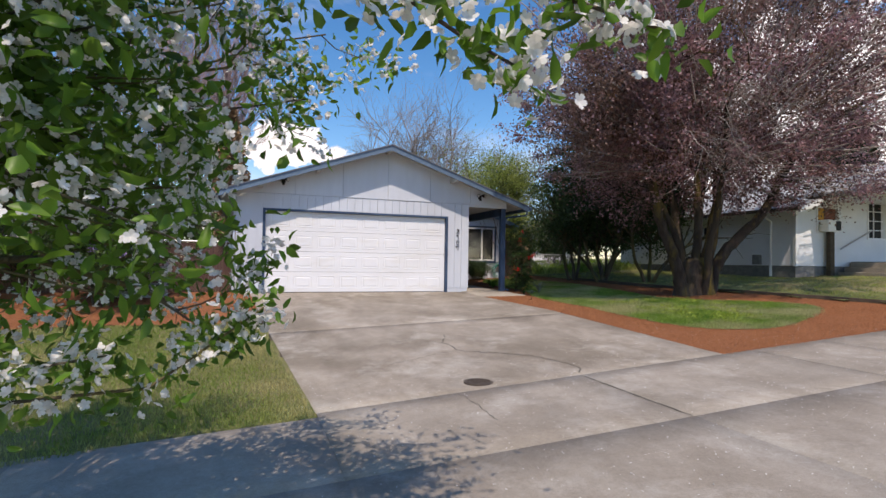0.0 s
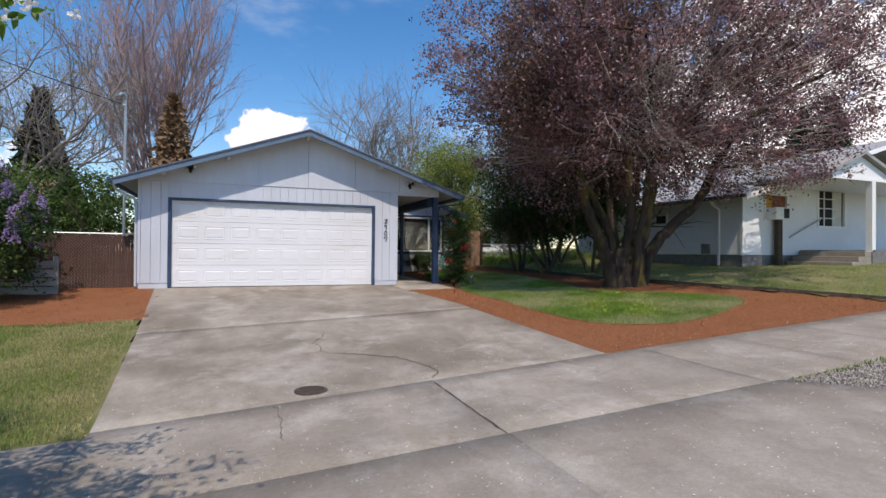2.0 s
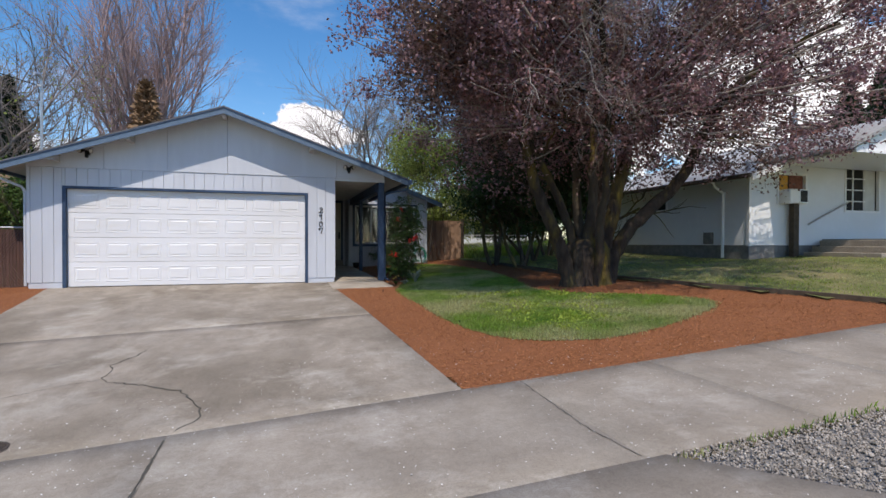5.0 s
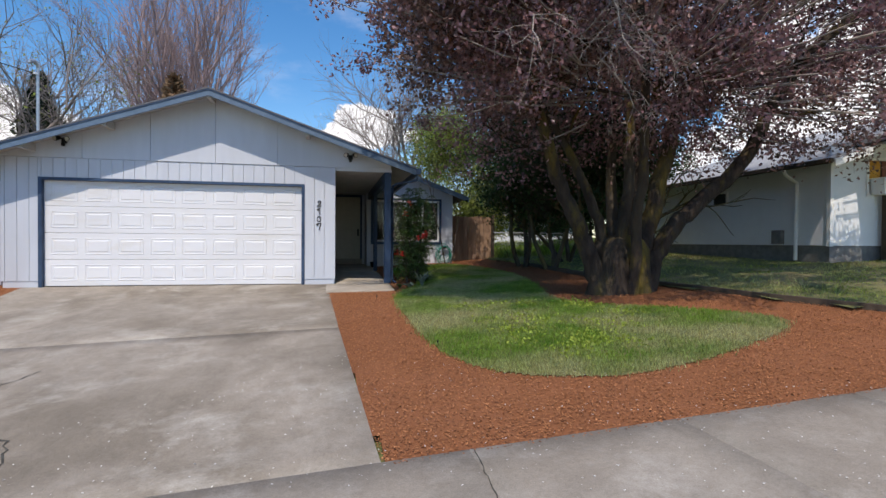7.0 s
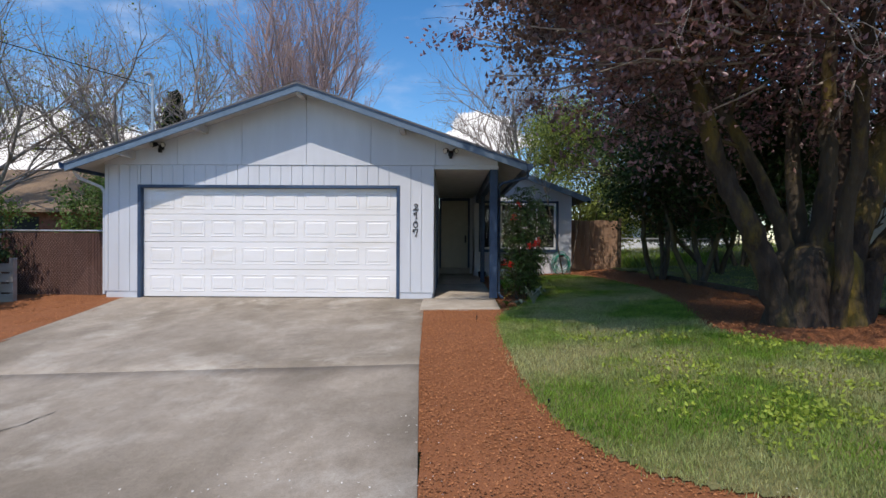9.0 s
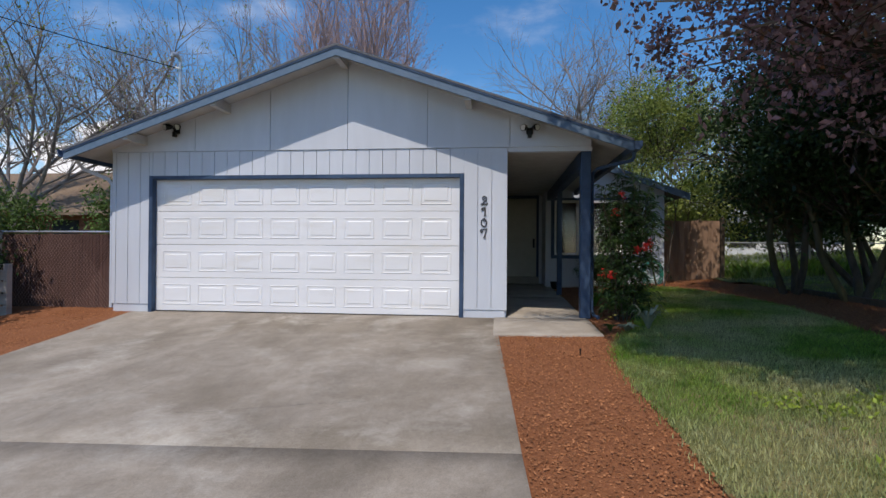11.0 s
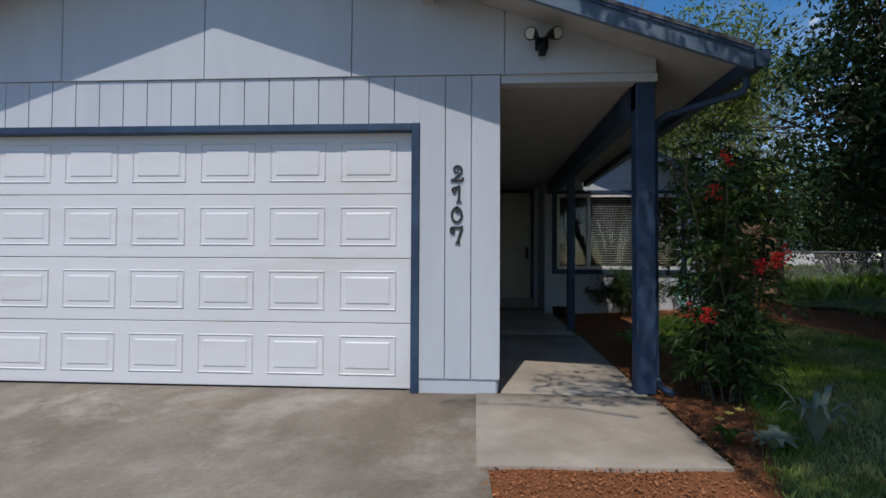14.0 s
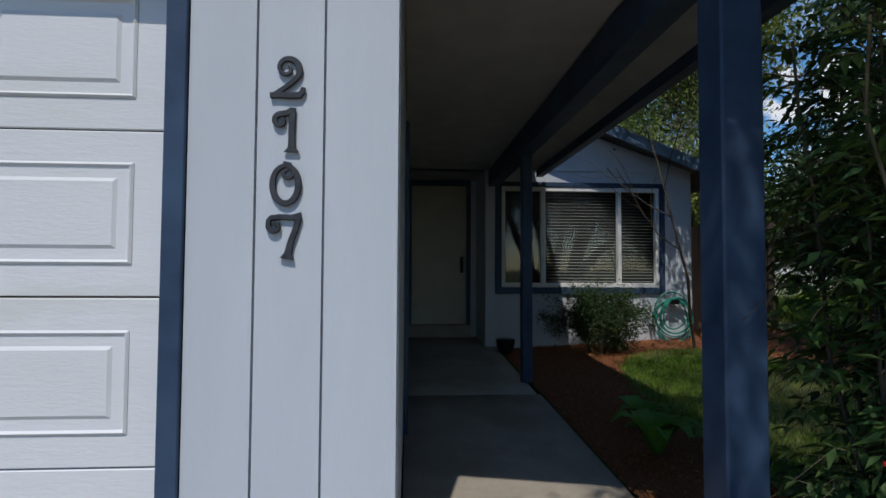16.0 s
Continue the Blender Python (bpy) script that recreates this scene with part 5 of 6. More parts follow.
    pos, mids = np.concatenate([pos, pos2, pos3, pos4, pos5]), np.concatenate([mids, mids2, mids3, mids4, mids5])
    for m in mids:
        c = np.array([-4.6, -11.3, 1.4])
        w2.limb([m, m * 0.6 + c * 0.4 + RNG.normal(size=3) * 0.08, m * 0.2 + c * 0.8], 0.003, 0.012, 4)
    w2.mesh("twig", BARK, t)
    pts = np.concatenate([pts, np.repeat(mids, 6, 0) + RNG.normal(size=(len(mids) * 6, 3)) * 0.1])
    leaves("foliage", np.concatenate([around(pts, 14500, 0.08), pos]), 0.07, 0.034, FRESHLEAF, t, "fresh green leaves", droop=0.25, fine=True)
    tagged(leaves("spray_leaf", around(spray, 760, 0.042), 0.05, 0.023, FRESHLEAF, t, "fresh green leaves", droop=0.25, fine=True), kind="stuff")
    # blossom: five petals round each centre
    c = np.concatenate([around(pts, 3600, 0.055), around(spray, 130, 0.02)])
    c = np.concatenate([c + RNG.normal(size=c.shape) * 0.025 for _ in range(5)])
    d = unit(len(c))
    a = np.cross(d, unit(len(c)))
    a /= np.linalg.norm(a, axis=1, keepdims=True)
    b = np.cross(d, a)
    vs, fs = [], []
    for k in range(5):
        th = k * math.tau / 5
        o = a * math.cos(th) + b * math.sin(th)
        s = -a * math.sin(th) + b * math.cos(th)
        v = np.stack([c, c + o * 0.007 + s * 0.0065 + d * 0.003, c + o * 0.014 + s * 0.006 + d * 0.006, c + o * 0.0175 + d * 0.006, c + o * 0.014 - s * 0.006 + d * 0.006, c + o * 0.007 - s * 0.0065 + d * 0.003], 1).reshape(-1, 3)
        q = np.arange(len(c))[:, None] * 6 + k * len(c) * 6 + np.array([[0, 1, 2, 3, 4, 5]])
        vs.append(v), fs.append(q)
    raw("blossom", np.concatenate(vs), np.concatenate(fs), PETAL, t, "white blossom")
    rel(t)


crabapple()
# ---- more things ----


def stroke(bm, pts, widths, front, place):
    """A flat bar of changing width along a line, with thickness and bevelled rim."""
    n = len(pts)
    rows = []
    for i, (u, v) in enumerate(pts):
        (ua, va), (ub, vb) = pts[max(i - 1, 0)], pts[min(i + 1, n - 1)]
        d = math.hypot(ub - ua, vb - va) or 1.0
        nu, nv = -(vb - va) / d, (ub - ua) / d
        wd = interp(i / (n - 1), widths) / 2
        rows.append([bm.verts.new(place(u + nu * k, v + nv * k, f)) for k, f in ((-wd, 0.0), (-wd, front * 0.7), (-wd * 0.75, front), (wd * 0.75, front), (wd, front * 0.7), (wd, 0.0))])
    for q, e in zip(rows, rows[1:]):
        for k in range(5):
            bm.faces.new((q[k], q[k + 1], e[k + 1], e[k]))
    bm.faces.new(rows[0]), bm.faces.new(rows[-1][::-1])


def arc(cu, cv, r0, r1, a0, a1, n=26, tall=1.0):
    return [(cu + (r0 + (r1 - r0) * i / n) * math.cos(radians(a0 + (a1 - a0) * i / n)), cv + tall * (r0 + (r1 - r0) * i / n) * math.sin(radians(a0 + (a1 - a0) * i / n))) for i in range(n + 1)]


def house_number():
    g = empty("house_number", (2.83, -0.006, 1.5), "dark grey curly decorative house numbers 2107", "house number")
    shapes = {
        "2": [(arc(0.0, 0.68, 0.04, 0.29, 420, -40, 40) + [(0.1, 0.37), (-0.06, 0.24), (-0.22, 0.13), (-0.32, 0.06)], ((0, 0.08), (0.5, 0.09), (0.8, 0.15), (1, 0.10))),
              ([(-0.36, 0.075), (-0.2, 0.085), (0.1, 0.075), (0.28, 0.09), (0.34, 0.17), (0.36, 0.26)], ((0, 0.13), (0.6, 0.15), (1, 0.10)))],
        "1": [([(0.13, 0.98), (0.12, 0.6), (0.12, 0.25), (0.12, 0.1), (0.12, 0.0)], ((0, 0.15), (0.7, 0.15), (0.85, 0.2), (1, 0.34))),
              ([(0.15, 0.93), (0.0, 0.86), (-0.12, 0.84)] + arc(-0.13, 0.69, 0.15, 0.05, 90, 430, 22), ((0, 0.14), (0.3, 0.12), (1, 0.08)))],
        "0": [(arc(0.0, 0.46, 0.28, 0.28, 100, 460, 40, 1.48), ((0, 0.10), (0.25, 0.14), (0.5, 0.13), (0.75, 0.15), (1, 0.10))),
              ([(-0.05, 0.93), (0.1, 0.90)] + arc(0.03, 0.72, 0.16, 0.04, 60, -300, 22), ((0, 0.09), (0.5, 0.09), (1, 0.08)))],
        "7": [([(-0.30, 0.90), (-0.1, 0.925), (0.15, 0.915), (0.36, 0.945)], ((0, 0.12), (0.6, 0.12), (1, 0.18))),
              ([(0.31, 0.93), (0.22, 0.62), (0.13, 0.36), (0.08, 0.12), (0.06, 0.0)], ((0, 0.13), (0.6, 0.14), (0.8, 0.18), (1, 0.32))),
              ([(-0.27, 0.92), (-0.35, 0.84)] + arc(-0.22, 0.72, 0.14, 0.04, 160, 500, 22), ((0, 0.11), (0.3, 0.12), (1, 0.08)))],
    }
    for ch, z0, z1 in (("2", 1.69, 1.83), ("1", 1.525, 1.665), ("0", 1.36, 1.50), ("7", 1.195, 1.335)):
        bm = bmesh.new()
        for k, (pts, widths) in enumerate(shapes[ch]):
            stroke(bm, pts, widths, 0.009 + 0.001 * k, lambda u, v, f: (2.832 + u * (z1 - z0), -0.0045 - f, z0 + v * (z1 - z0)))
        part("digit", bm, DIGIT, g)
    rel(g)


house_number()


def floodlight(x, z, label):
    f = empty("floodlight", (x, -0.016, z), label, "light")
    part("mount", bx(x - 0.05, x + 0.05, -0.06, -0.017, z - 0.05, z + 0.05, bevel=0.01), BLACK, f)
    part("sensor", bx(x - 0.03, x + 0.03, -0.12, -0.061, z - 0.11, z - 0.03, bevel=0.008), BLACK, f)
    for sgn in (-1, 1):
        part("arm", tube(bmesh.new(), [(x, -0.06, z + 0.02), (x + sgn * 0.05, -0.10, z + 0.04)], 0.012, 6), BLACK, f)
        head = part("lamp_head", tube(bmesh.new(), [(x + sgn * 0.05, -0.08, z + 0.05), (x + sgn * 0.07, -0.11, z + 0.045), (x + sgn * 0.09, -0.16, z + 0.03), (x + sgn * 0.10, -0.19, z + 0.02)], [0.025, 0.04, 0.05, 0.052], 10), BLACK, f)
        part("lens", tube(bmesh.new(), [(x + sgn * 0.1003, -0.1905, z + 0.0198), (x + sgn * 0.1008, -0.194, z + 0.0185)], 0.043, 10), STEEL, f, "pale glass lens")
    rel(f)


floodlight(3.50, 2.78, "black twin floodlight above the porch opening")
floodlight(-2.05, 2.88, "black twin floodlight under the gable")


def mast():
    m = empty("service_mast", (-3.95, 3.0, 2.4), "grey steel service mast with a weatherhead above the roof", "mast")
    part("pipe", tube(bmesh.new(), [(-3.95, 3.0, 0.0), (-3.95, 3.0, 5.15)], 0.035, 8), STEEL, m)
    part("weatherhead", tube(bmesh.new(), [(-3.95, 3.0, 5.14), (-3.95, 2.98, 5.22), (-3.99, 2.93, 5.28), (-4.04, 2.87, 5.26), (-4.06, 2.85, 5.2)], [0.036, 0.05, 0.06, 0.055, 0.03], 8), STEEL, m)
    part("insulator", tube(bmesh.new(), [(-3.95, 2.96, 4.98), (-4.0, 2.90, 4.98)], 0.03, 6), VINYL, m)
    rel(m)
    c = empty("overhead_cable", (-4, 2.9, 5), "black overhead service cable", "cable")
    a, b = Vector((-4.0, 2.9, 4.98)), Vector((-17.0, -3.0, 8.6))
    part("cable_run", tube(bmesh.new(), [a.lerp(b, i / 14) - Vector((0, 0, 0.9 * (i / 14) * (1 - i / 14))) for i in range(15)], 0.011, 5), BLACK, c)
    rel(c)


mast()


def slat_fence():
    f = empty("chain_link_fence", (-4.6, 0.35, 0), "brown slatted chain-link fence with steel rail", "fence")
    y, x0, x1, zt = 0.35, -3.22, -9.4, 1.28
    zb = lambda x: ground(x, y) - 0.02
    me = None
    n = int((x0 - x1) / 0.062)
    for k in range(n):
        x = x0 - 0.04 - k * 0.062
        if me is None:
            s0 = part("slat", bx(-0.0285, 0.0285, -0.004, 0.004, 0.0, 1.24), SLAT, f)
            me = s0.data
        else:
            s0 = new("slat", me)
            s0.parent = f
        s0.location = (x - f.location.x, y - f.location.y, 0.0)
        s0["placed"] = 1
    bm = bmesh.new()
    for k in range(-24, 105):
        for sg in (1, -1):
            xa = x0 - k * 0.06
            xb = xa - sg * 1.24 * 0.75
            za, zz = 0.0, 1.24
            pa, pb = [xa, za], [xb, zz]
            lo, hi = min(xa, xb), max(xa, xb)
            if lo < x1 or hi > x0:
                continue
            for j in range(1):
                vs = [bm.verts.new(q) for q in ((pa[0] - 0.003, y - 0.008, pa[1]), (pa[0] + 0.003, y - 0.008, pa[1]), (pb[0] + 0.003, y - 0.008, pb[1]), (pb[0] - 0.003, y - 0.008, pb[1]), (pa[0], y - 0.013, pa[1]), (pb[0], y - 0.013, pb[1]))]
                for q in ((0, 4, 5, 3), (4, 1, 2, 5)):
                    bm.faces.new([vs[i] for i in q])
    part("wire_mesh", bm, BROWNWIRE, f, "brown coated diamond mesh")
    part("top_rail", tube(bmesh.new(), [(x0, y, zt), (x1, y, zt)], 0.02, 8), STEEL, f)
    for x in (x0 - 0.02, -5.5, -7.5, -9.4):
        part("post", tube(bmesh.new(), [(x, y, zb(x) - 0.1), (x, y, zt + 0.03)], 0.028, 8), STEEL, f)
    rel(f)


BROWNWIRE = material("brown wire", (0.20, 0.13, 0.11), (0.27, 0.18, 0.155), 6, 0.5)
slat_fence()


def wooden_gate():
    g = empty("board_fence", (7.9, 6.1, 0.1), "weathered brown board fence panel beside the house", "fence")
    n = 11
    for k in range(n):
        a = 7.06 + k * 0.142
        h = 1.83 + random.uniform(-0.01, 0.01)
        part("board", bx(a, a + 0.137, 6.0, 6.02, 0.2, h, bevel=0.002), FENCEWOOD, g)
    for z in (0.5, 1.5):
        part("rail", bx(7.06, 8.62, 6.021, 6.06, z, z + 0.09), FENCEWOOD, g)
    part("post", bx(8.63, 8.73, 5.98, 6.08, 0.0, 1.9), TIMBER, g)
    rel(g)


wooden_gate()


def wire_fence():
    f = empty("wire_fence", (10, 7, 0.3), "galvanised chain-link fence at the back of the yard", "fence")
    y, xa, xb, zb, zt = 7.0, 8.9, 16.0, 0.25, 1.30
    for x in (8.9, 11.3, 13.7, 16.0):
        part("post", tube(bmesh.new(), [(x, y, zb - 0.2), (x, y, zt + 0.05)], 0.025, 8), STEEL, f)
    part("top_rail", tube(bmesh.new(), [(xa, y, zt), (xb, y, zt)], 0.018, 8), STEEL, f)
    bm = bmesh.new()
    for k in range(0, 150):
        for sg in (1, -1):
            p = xa + k * 0.06
            q = p + sg * 0.78
            if min(p, q) < xa or max(p, q) > xb:
                continue
            vs = [bm.verts.new(c) for c in ((p - 0.0015, y, zb), (p + 0.0015, y - 0.002, zb), (q + 0.0015, y - 0.002, zt), (q - 0.0015, y, zt))]
            bm.faces.new(vs)
    part("wire_mesh", bm, STEEL, f)
    rel(f)


wire_fence()


def garden_hose():
    h = empty("garden_hose", (6.73, 5.2, 0.15), "coiled green garden hose hanging on the wall", "hose")
    bm = bmesh.new()
    pts = []
    for i in range(150):
        a = i * 0.27
        r = 0.22 + 0.05 * math.sin(i * 0.13)
        pts.append((6.74 + r * math.sin(a) * (1 + 0.15 * math.sin(i * 0.05)), 5.18 + 0.03 * math.sin(i * 0.4), 0.56 + r * 1.15 * math.cos(a) - 0.05 * math.sin(i * 0.07)))
    tube(bm, pts, 0.010, 6)
    part("coil", bm, HOSE, h)
    part("hanger", bx(6.68, 6.80, 5.13, 5.29, 0.72, 0.78, bevel=0.01), BLACK, h)
    rel(h)


garden_hose()


def manhole():
    x, y = -0.28, -8.42
    z = ground(x, y)
    m = empty("cleanout_cover", (x, y, z), "round rusty iron cover set in the concrete", "manhole cover")
    lid = part("lid", tube(bmesh.new(), [(x, y, z - 0.02), (x, y, z + 0.012), (x, y, z + 0.014)], [0.155, 0.155, 0.148], 28), IRON, m)
    part("ring", tube(bmesh.new(), [(x, y, z - 0.02), (x, y, z + 0.008), (x, y, z + 0.009)], [0.178, 0.178, 0.16], 28), IRON, m)
    for k in range(-4, 5):
        w = math.sqrt(max(0.0, 0.13 ** 2 - (k * 0.028) ** 2))
        part("rib", bx(x - w, x + w, y + k * 0.028 - 0.006, y + k * 0.028 + 0.006, z + 0.0135, z + 0.019), IRON, m)
    rel(m)


manhole()


def path_light(x, y, k=0.5):
    z = ground(x, y)
    p = empty("path_light", (x, y, z), "small black garden path light in the mulch", "light", "path lights")
    part("stake", tube(bmesh.new(), [(x, y, z - 0.05), (x, y, z + 0.10 * k)], 0.008, 6), BLACK, p)
    part("cap", tube(bmesh.new(), [(x, y, z + 0.10 * k), (x, y, z + 0.125 * k), (x, y, z + 0.135 * k), (x, y, z + 0.15 * k)], [0.022 * k, 0.024 * k, 0.04 * k, 0.012 * k], 10), BLACK, p)
    rel(p)


path_light(3.88, -2.44, 0.4)
path_light(4.21, -6.19, 0.4)


def rosette(name, x, y, n, length, width, mat, label, category, arch=0.6, z0=0.0):
    z = ground(x, y) + z0
    p = empty(name, (x, y, z), label, category)
    for k in range(n):
        a = k * 2.4 + random.uniform(-0.3, 0.3)
        L = length * random.uniform(0.7, 1.15)
        bm = bmesh.new()
        rows = []
        for i in range(6):
            u = i / 5
            r = L * (u * 0.85)
            hgt = L * arch * math.sin(u * 2.2) 
            wd = width * math.sin(math.pi * (0.12 + 0.86 * u)) * 0.5 + 0.001
            c = Vector((x + r * math.cos(a), y + r * math.sin(a), z + hgt))
            s = Vector((-math.sin(a), math.cos(a), 0)) * wd
            rows.append([bm.verts.new(c - s + Vector((0, 0, wd * 0.35))), bm.verts.new(c), bm.verts.new(c + s + Vector((0, 0, wd * 0.35)))])
        for q, w in zip(rows, rows[1:]):
            for j in range(2):
                bm.faces.new((q[j], q[j + 1], w[j + 1], w[j]))
        part("leaf", bm, mat, p, smooth=True)
    return p


rel(rosette("hosta", 4.72, 1.5, 11, 0.30, 0.15, HOSTALEAF, "broad-leaved green hosta beside the walk", "plant", 0.7))
rel(rosette("hosta", 4.85, 2.0, 8, 0.22, 0.11, HOSTALEAF, "broad-leaved green hosta beside the walk", "plant", 0.7))
SILVER = material("grey green leaves", (0.16, 0.20, 0.13), (0.27, 0.31, 0.22), 5, 0.6, island=0.2, thin=0.2)
rel(rosette("lambs_ear", 4.66, -1.12, 13, 0.2, 0.06, SILVER, "silvery grey plant in the mulch", "plant", 0.5))
rel(rosette("iris_clump", 4.93, -1.05, 16, 0.30, 0.035, SILVER, "clump of strap-shaped green leaves", "plant", 0.95))


def flower_plant(x, y):
    p = rosette("primrose", x, y, 9, 0.15, 0.05, MIDLEAF, "small plant with pale yellow flowers in the mulch", "plant", 0.6)
    z = ground(x, y)
    for dx, dy, h in ((0, 0, 0.17), (0.05, -0.03, 0.2), (-0.06, -0.02, 0.14)):
        bm = bmesh.new()
        for k in range(5):
            a = k * math.tau / 5
            c = Vector((x + dx, y + dy, z + h))
            o, s = Vector((math.cos(a), math.sin(a), 0.5)) * 0.03, Vector((-math.sin(a), math.cos(a), 0)) * 0.018
            vs = [bm.verts.new(q) for q in (c, c + o * 0.6 + s, c + o * 1.1, c + o * 0.6 - s)]
            bm.faces.new(vs)
        part("flower", bm, YELLOW, p, "pale yellow flower")
    rel(p)


flower_plant(4.48, -0.97)

# timber edging between the two lots
edging = empty("timber_edging", (9, -4, 0.1), "dark timber edging along the raised lawn", "edging")
for (xa, ya), (xb, yb) in zip(EDGE[1:], EDGE[2:]):
    d = Vector((xb - xa, yb - ya, 0)).normalized()
    s = Vector((-d.y, d.x, 0)) * 0.05
    bm = bmesh.new()
    tops = []
    for (x, y) in ((xa, ya), (xb, yb)):
        z = ground(x, y)
        tops.append([bm.verts.new(Vector((x, y, z + h)) + s * sg) for sg, h in ((-1, -0.1), (-1, 0.07), (1, 0.07), (1, -0.1))])
    for k in range(4):
        bm.faces.new((tops[0][k], tops[0][(k + 1) % 4], tops[1][(k + 1) % 4], tops[1][k]))
    bm.faces.new(tops[0]), bm.faces.new(tops[1][::-1])
    part("timber", bm, TIMBER, edging)
rel(edging)

# gravel strip beside the apron with a dark bush
GRAVEL_BED = [(4.0, -10.42), (11.5, -10.42), (11.5, -15.5), (8.0, -15.5)]
sheet("gravel_bed", lambda x, y: inpoly(x, y, GRAVEL_BED), 3.9, 11.6, -15.6, -10.4, 0.1, -0.03, FOUNDATION, "bed of grey crushed gravel", "gravel", rough=0.02)


def pebbles(poly, count, size):
    at = scatter(poly, count)
    v, f = [], []
    base = np.array([(1, 0, 0), (-1, 0, 0), (0, 1, 0), (0, -1, 0), (0, 0, 1), (0, 0, -1)], dtype=float)
    tri = np.array([(0, 2, 4), (2, 1, 4), (1, 3, 4), (3, 0, 4), (2, 0, 5), (1, 2, 5), (3, 1, 5), (0, 3, 5)])
    n = len(at)
    sc = size * RNG.uniform(0.5, 1.5, (n, 1, 1)) * RNG.uniform(0.5, 1.1, (n, 1, 3))
    a = RNG.uniform(0, math.tau, n)
    rot = np.zeros((n, 3, 3))
    rot[:, 0, 0], rot[:, 0, 1], rot[:, 1, 0], rot[:, 1, 1], rot[:, 2, 2] = np.cos(a), -np.sin(a), np.sin(a), np.cos(a), 1
    pts = np.einsum("nij,nkj->nki", rot, (base[None] + RNG.normal(0, 0.25, (n, 6, 3))) * sc) + at[:, None] + np.array([0, 0, -0.008])
    fs = (np.arange(n)[:, None, None] * 6 + tri[None]).reshape(-1, 3)
    return tagged(raw("gravel", pts.reshape(-1, 3), fs, GRAVEL, None, "loose grey crushed gravel"), "loose grey crushed gravel", "gravel", "", "stuff")


pebbles([(4.05, -10.42), (8.0, -10.42), (8.0, -14.0), (7.0, -14.0)], 26000, 0.011)
rel(shrub_tree(6.75, -10.95, 0.72, 0.6, 70, 90, DARKLEAF, (0.05, 0.025), 0.08, "clipped dark green bush on the gravel", 6, 0.05, "bush", 0.012, (MIDLEAF, 1500, "lighter tips"), "shrub")[0])

# fallen petals
pt = scatter([(-2.5, -13.5), (5, -12.5), (8, -8.7), (6, -7.8), (3.5, -6.0), (0, -8.0), (-2.4, -7.5)], 2300)
pt[:, 2] += 0.006
v, f = leaf_arrays(pt, 0.016, 0.012)
v[:, 2] = np.repeat(pt[:, 2], 4) + RNG.uniform(0, 0.006, len(v))
tagged(raw("fallen_petals", v, f, PETAL, None, "white petals fallen on the concrete"), "white petals fallen on the concrete", "petals", "", "stuff")

# rough growth round the yards
blades("tall_grass", scatter([(8.8, 5.5), (17, 5.5), (17, 13), (8.8, 13)], 16000), 0.35, 0.025, GRASS, "tall unmown grass behind the wire fence", 0.6)
blades("grass_tufts", scatter([(3.98, -10.5), (6.0, -10.38), (6.0, -10.46), (3.98, -10.55)], 120), 0.05, 0.01, GRASS, "grass tufts along the gravel edge")
CLOVER = material("clover leaves", (0.30, 0.40, 0.05), (0.42, 0.50, 0.09), 3, 0.5, island=0.3, thin=0.45)
weeds = np.concatenate([around(scatter(LAWN, 26, lambda x, y: 5.0 < x < 7 and -7 < y < -4.0), 26 * 60, 0.13)])
weeds[:, 2] = [ground(p[0], p[1]) + 0.03 for p in weeds]
tagged(leaves("lawn_weeds", weeds, 0.042, 0.026, CLOVER, None, "broad-leaved weeds in the lawn", up=0.25), "broad-leaved weeds in the lawn", "weeds", "", "stuff")


def far_house(x0, x1, y0, y1, zb, ze, zr, wallm, roofm, label):
    h = empty("house", ((x0 + x1) / 2, y0, zb), label, "house")
    part("wall", bx(x0, x1, y0, y1, zb, ze), wallm, h)
    ym = (y0 + y1) / 2
    part("roof", prism(bmesh.new(), [(y0 - 0.5, ze - 0.1), (ym, zr), (y1 + 0.5, ze - 0.1), (y1 + 0.5, ze), (ym, zr + 0.1), (y0 - 0.5, ze)], "x", x0 - 0.4, x1 + 0.4), roofm, h)
    for k in range(2):
        xw = x0 + (x1 - x0) * (0.3 + 0.4 * k)
        part("window", bx(xw - 0.5, xw + 0.5, y0 - 0.03, y0 - 0.003, zb + 1.0, ze - 0.25), UNLITBLACK, h)
    rel(h)


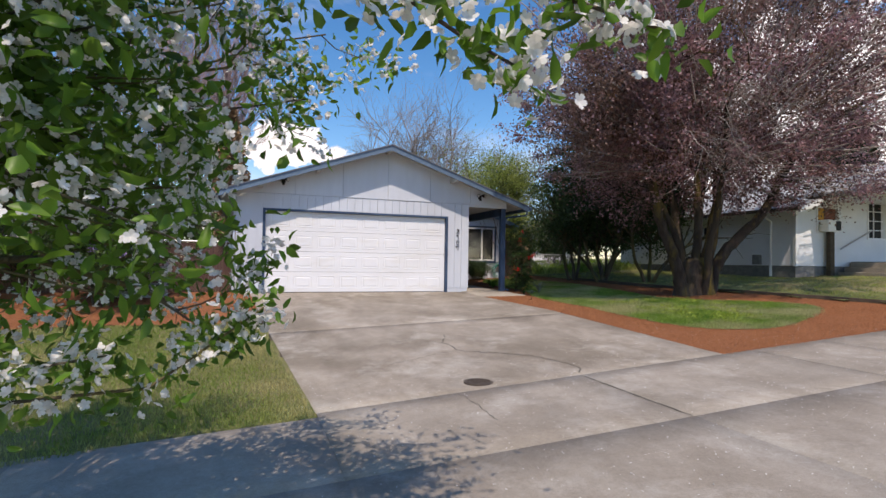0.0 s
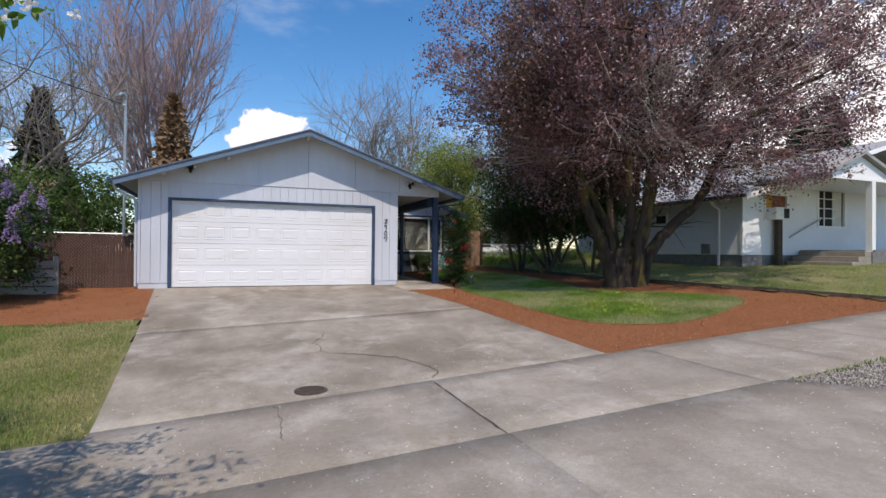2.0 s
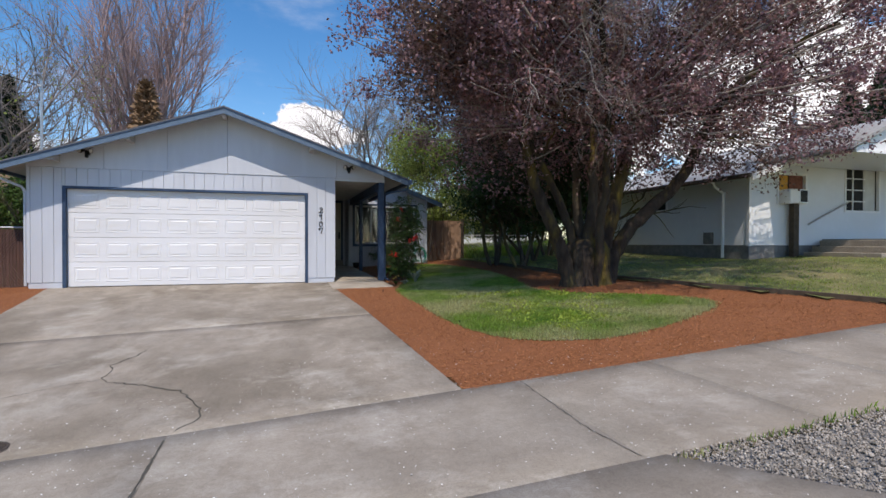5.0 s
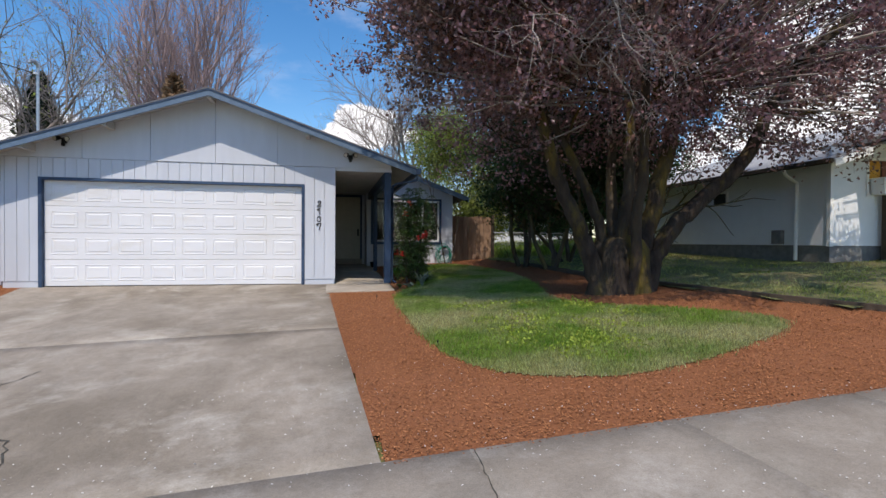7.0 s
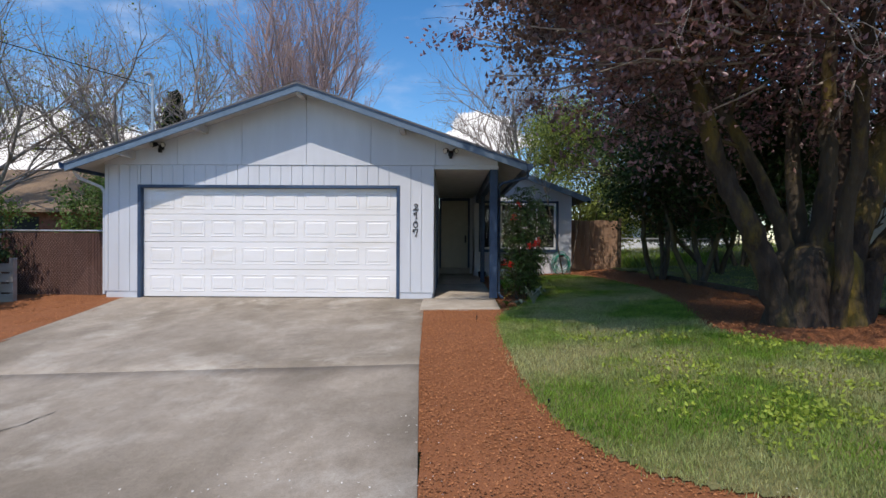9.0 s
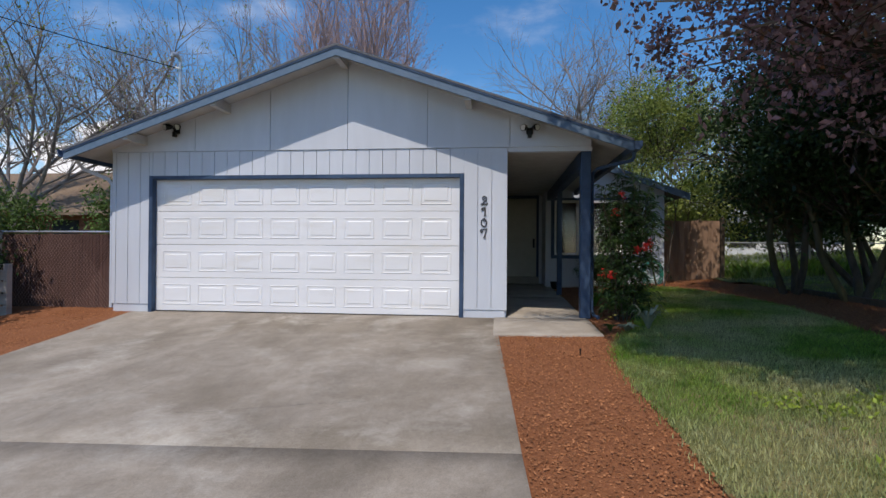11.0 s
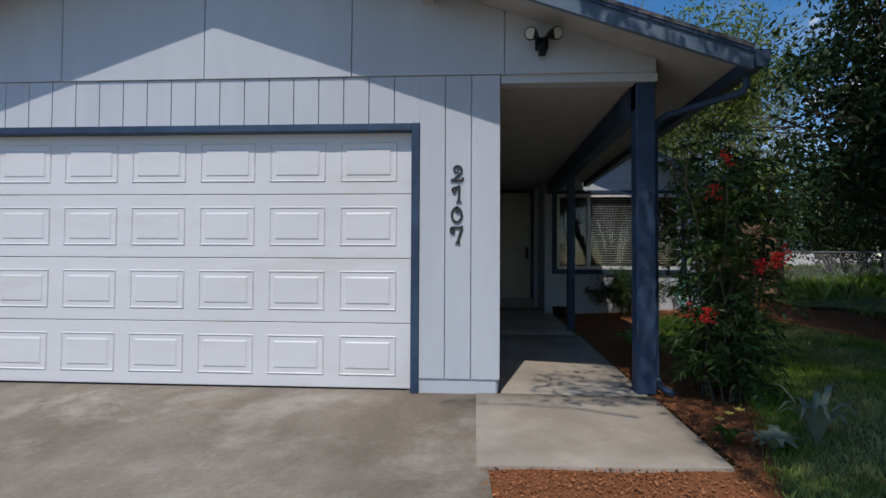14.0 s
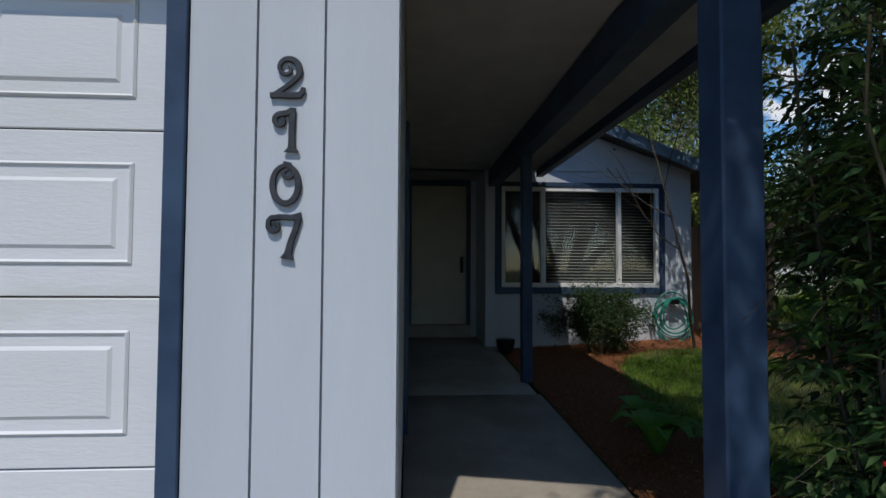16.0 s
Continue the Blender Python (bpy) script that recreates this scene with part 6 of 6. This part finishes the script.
BROWNROOF = material("brown shingles", (0.19, 0.135, 0.09), (0.26, 0.19, 0.13), 12, 0.95, 0.004, 60)
far_house(-22, -8.3, 9.5, 19, 0.0, 2.3, 4.4, BRICK, BROWNROOF, "low house with a brown shingle roof behind the fence")
far_house(11.5, 17, 15, 20, 0.3, 2.4, 3.6, NEIGHBOUR, PALESHINGLE, "white outbuilding beyond the back fence")
for x, y, h, r, m in ((-7.2, 6.5, 3.4, 1.6, MIDLEAF), (-5.3, 7.0, 3.5, 1.5, MIDLEAF), (8.0, 8.4, 5.6, 2.1, YELLOWLEAF), (11.2, 8.0, 3.4, 1.7, DARKLEAF), (15.0, 11.0, 5.0, 2.6, DARKLEAF), (19.5, 12.5, 5.5, 2.6, DARKLEAF), (-11.5, 5.5, 3.0, 1.8, MIDLEAF), (-14.5, 2.5, 3.2, 2.0, DARKLEAF), (9.3, 9.5, 3.2, 1.5, YELLOWLEAF), (13.2, 9.8, 3.8, 1.9, DARKLEAF)):
    rel(shrub_tree(x, y, h, r, 70, 110, m, (0.12, 0.06), 0.25, "tangled green shrub behind the fence", 5, 0.4, "bush", 0.03, None, "shrub")[0])


def plank_crate():
    c = empty("plank_crate", (-5.2, -0.35, -0.1), "weathered grey plank crate under the lilac", "crate")
    PLANK = material("grey planks", (0.26, 0.255, 0.25), (0.36, 0.355, 0.345), 5, 0.9, 0.003, 60, stretch=(0.2, 1, 1))
    for k in range(4):
        part("plank", bx(-5.75, -4.6, -0.42, -0.395, -0.08 + k * 0.19, 0.08 + k * 0.19, bevel=0.003), PLANK, c)
    for x in (-5.74, -4.69):
        part("post", bx(x, x + 0.08, -0.394, -0.31, -0.2, 0.75, bevel=0.004), PLANK, c)
    rel(c)


plank_crate()


def wall_hook():
    h = empty("plant_hook", (5.1, 5.25, 2.62), "black iron plant hook on the house gable", "hook")
    part("arm", tube(bmesh.new(), [(4.93, 5.265, 2.69), (5.12, 5.2, 2.69), (5.2, 5.17, 2.70), (5.24, 5.15, 2.67), (5.22, 5.16, 2.645)], 0.008, 6), BLACK, h)
    part("plate", bx(4.90, 4.95, 5.262, 5.277, 2.64, 2.74, bevel=0.003), BLACK, h)
    rel(h)


wall_hook()


# pot shape stands in for a small dark object of unknown kind
def pot(x, y):
    z = ground(x, y)
    p = empty("dark_object", (x, y, z), "small dark object of unknown kind beside the walk, shaped as a pot", "pot")
    part("body", tube(bmesh.new(), [(x, y, z - 0.01), (x, y, z + 0.05), (x, y, z + 0.15), (x, y, z + 0.17)], [0.07, 0.1, 0.12, 0.115], 14), BLACK, p, smooth=True)
    rel(p)


pot(4.42, 4.9)
sd = empty("door_2", (3.2, 2.6, 0.1), "pale side door in a dark blue frame on the garage wall", "door", "", "structure")
part("leaf", bx(3.183, 3.195, 2.0, 2.8, 0.1, 2.1), SIDING, sd)
for a in ((1.92, 1.999, 0.06, 2.18), (2.801, 2.88, 0.06, 2.18)):
    part("frame", bx(3.183, 3.21, a[0], a[1], a[2], a[3]), TRIMBLUE, sd)
part("head", bx(3.183, 3.21, 2.0, 2.8, 2.101, 2.18), TRIMBLUE, sd)
rel(sd)
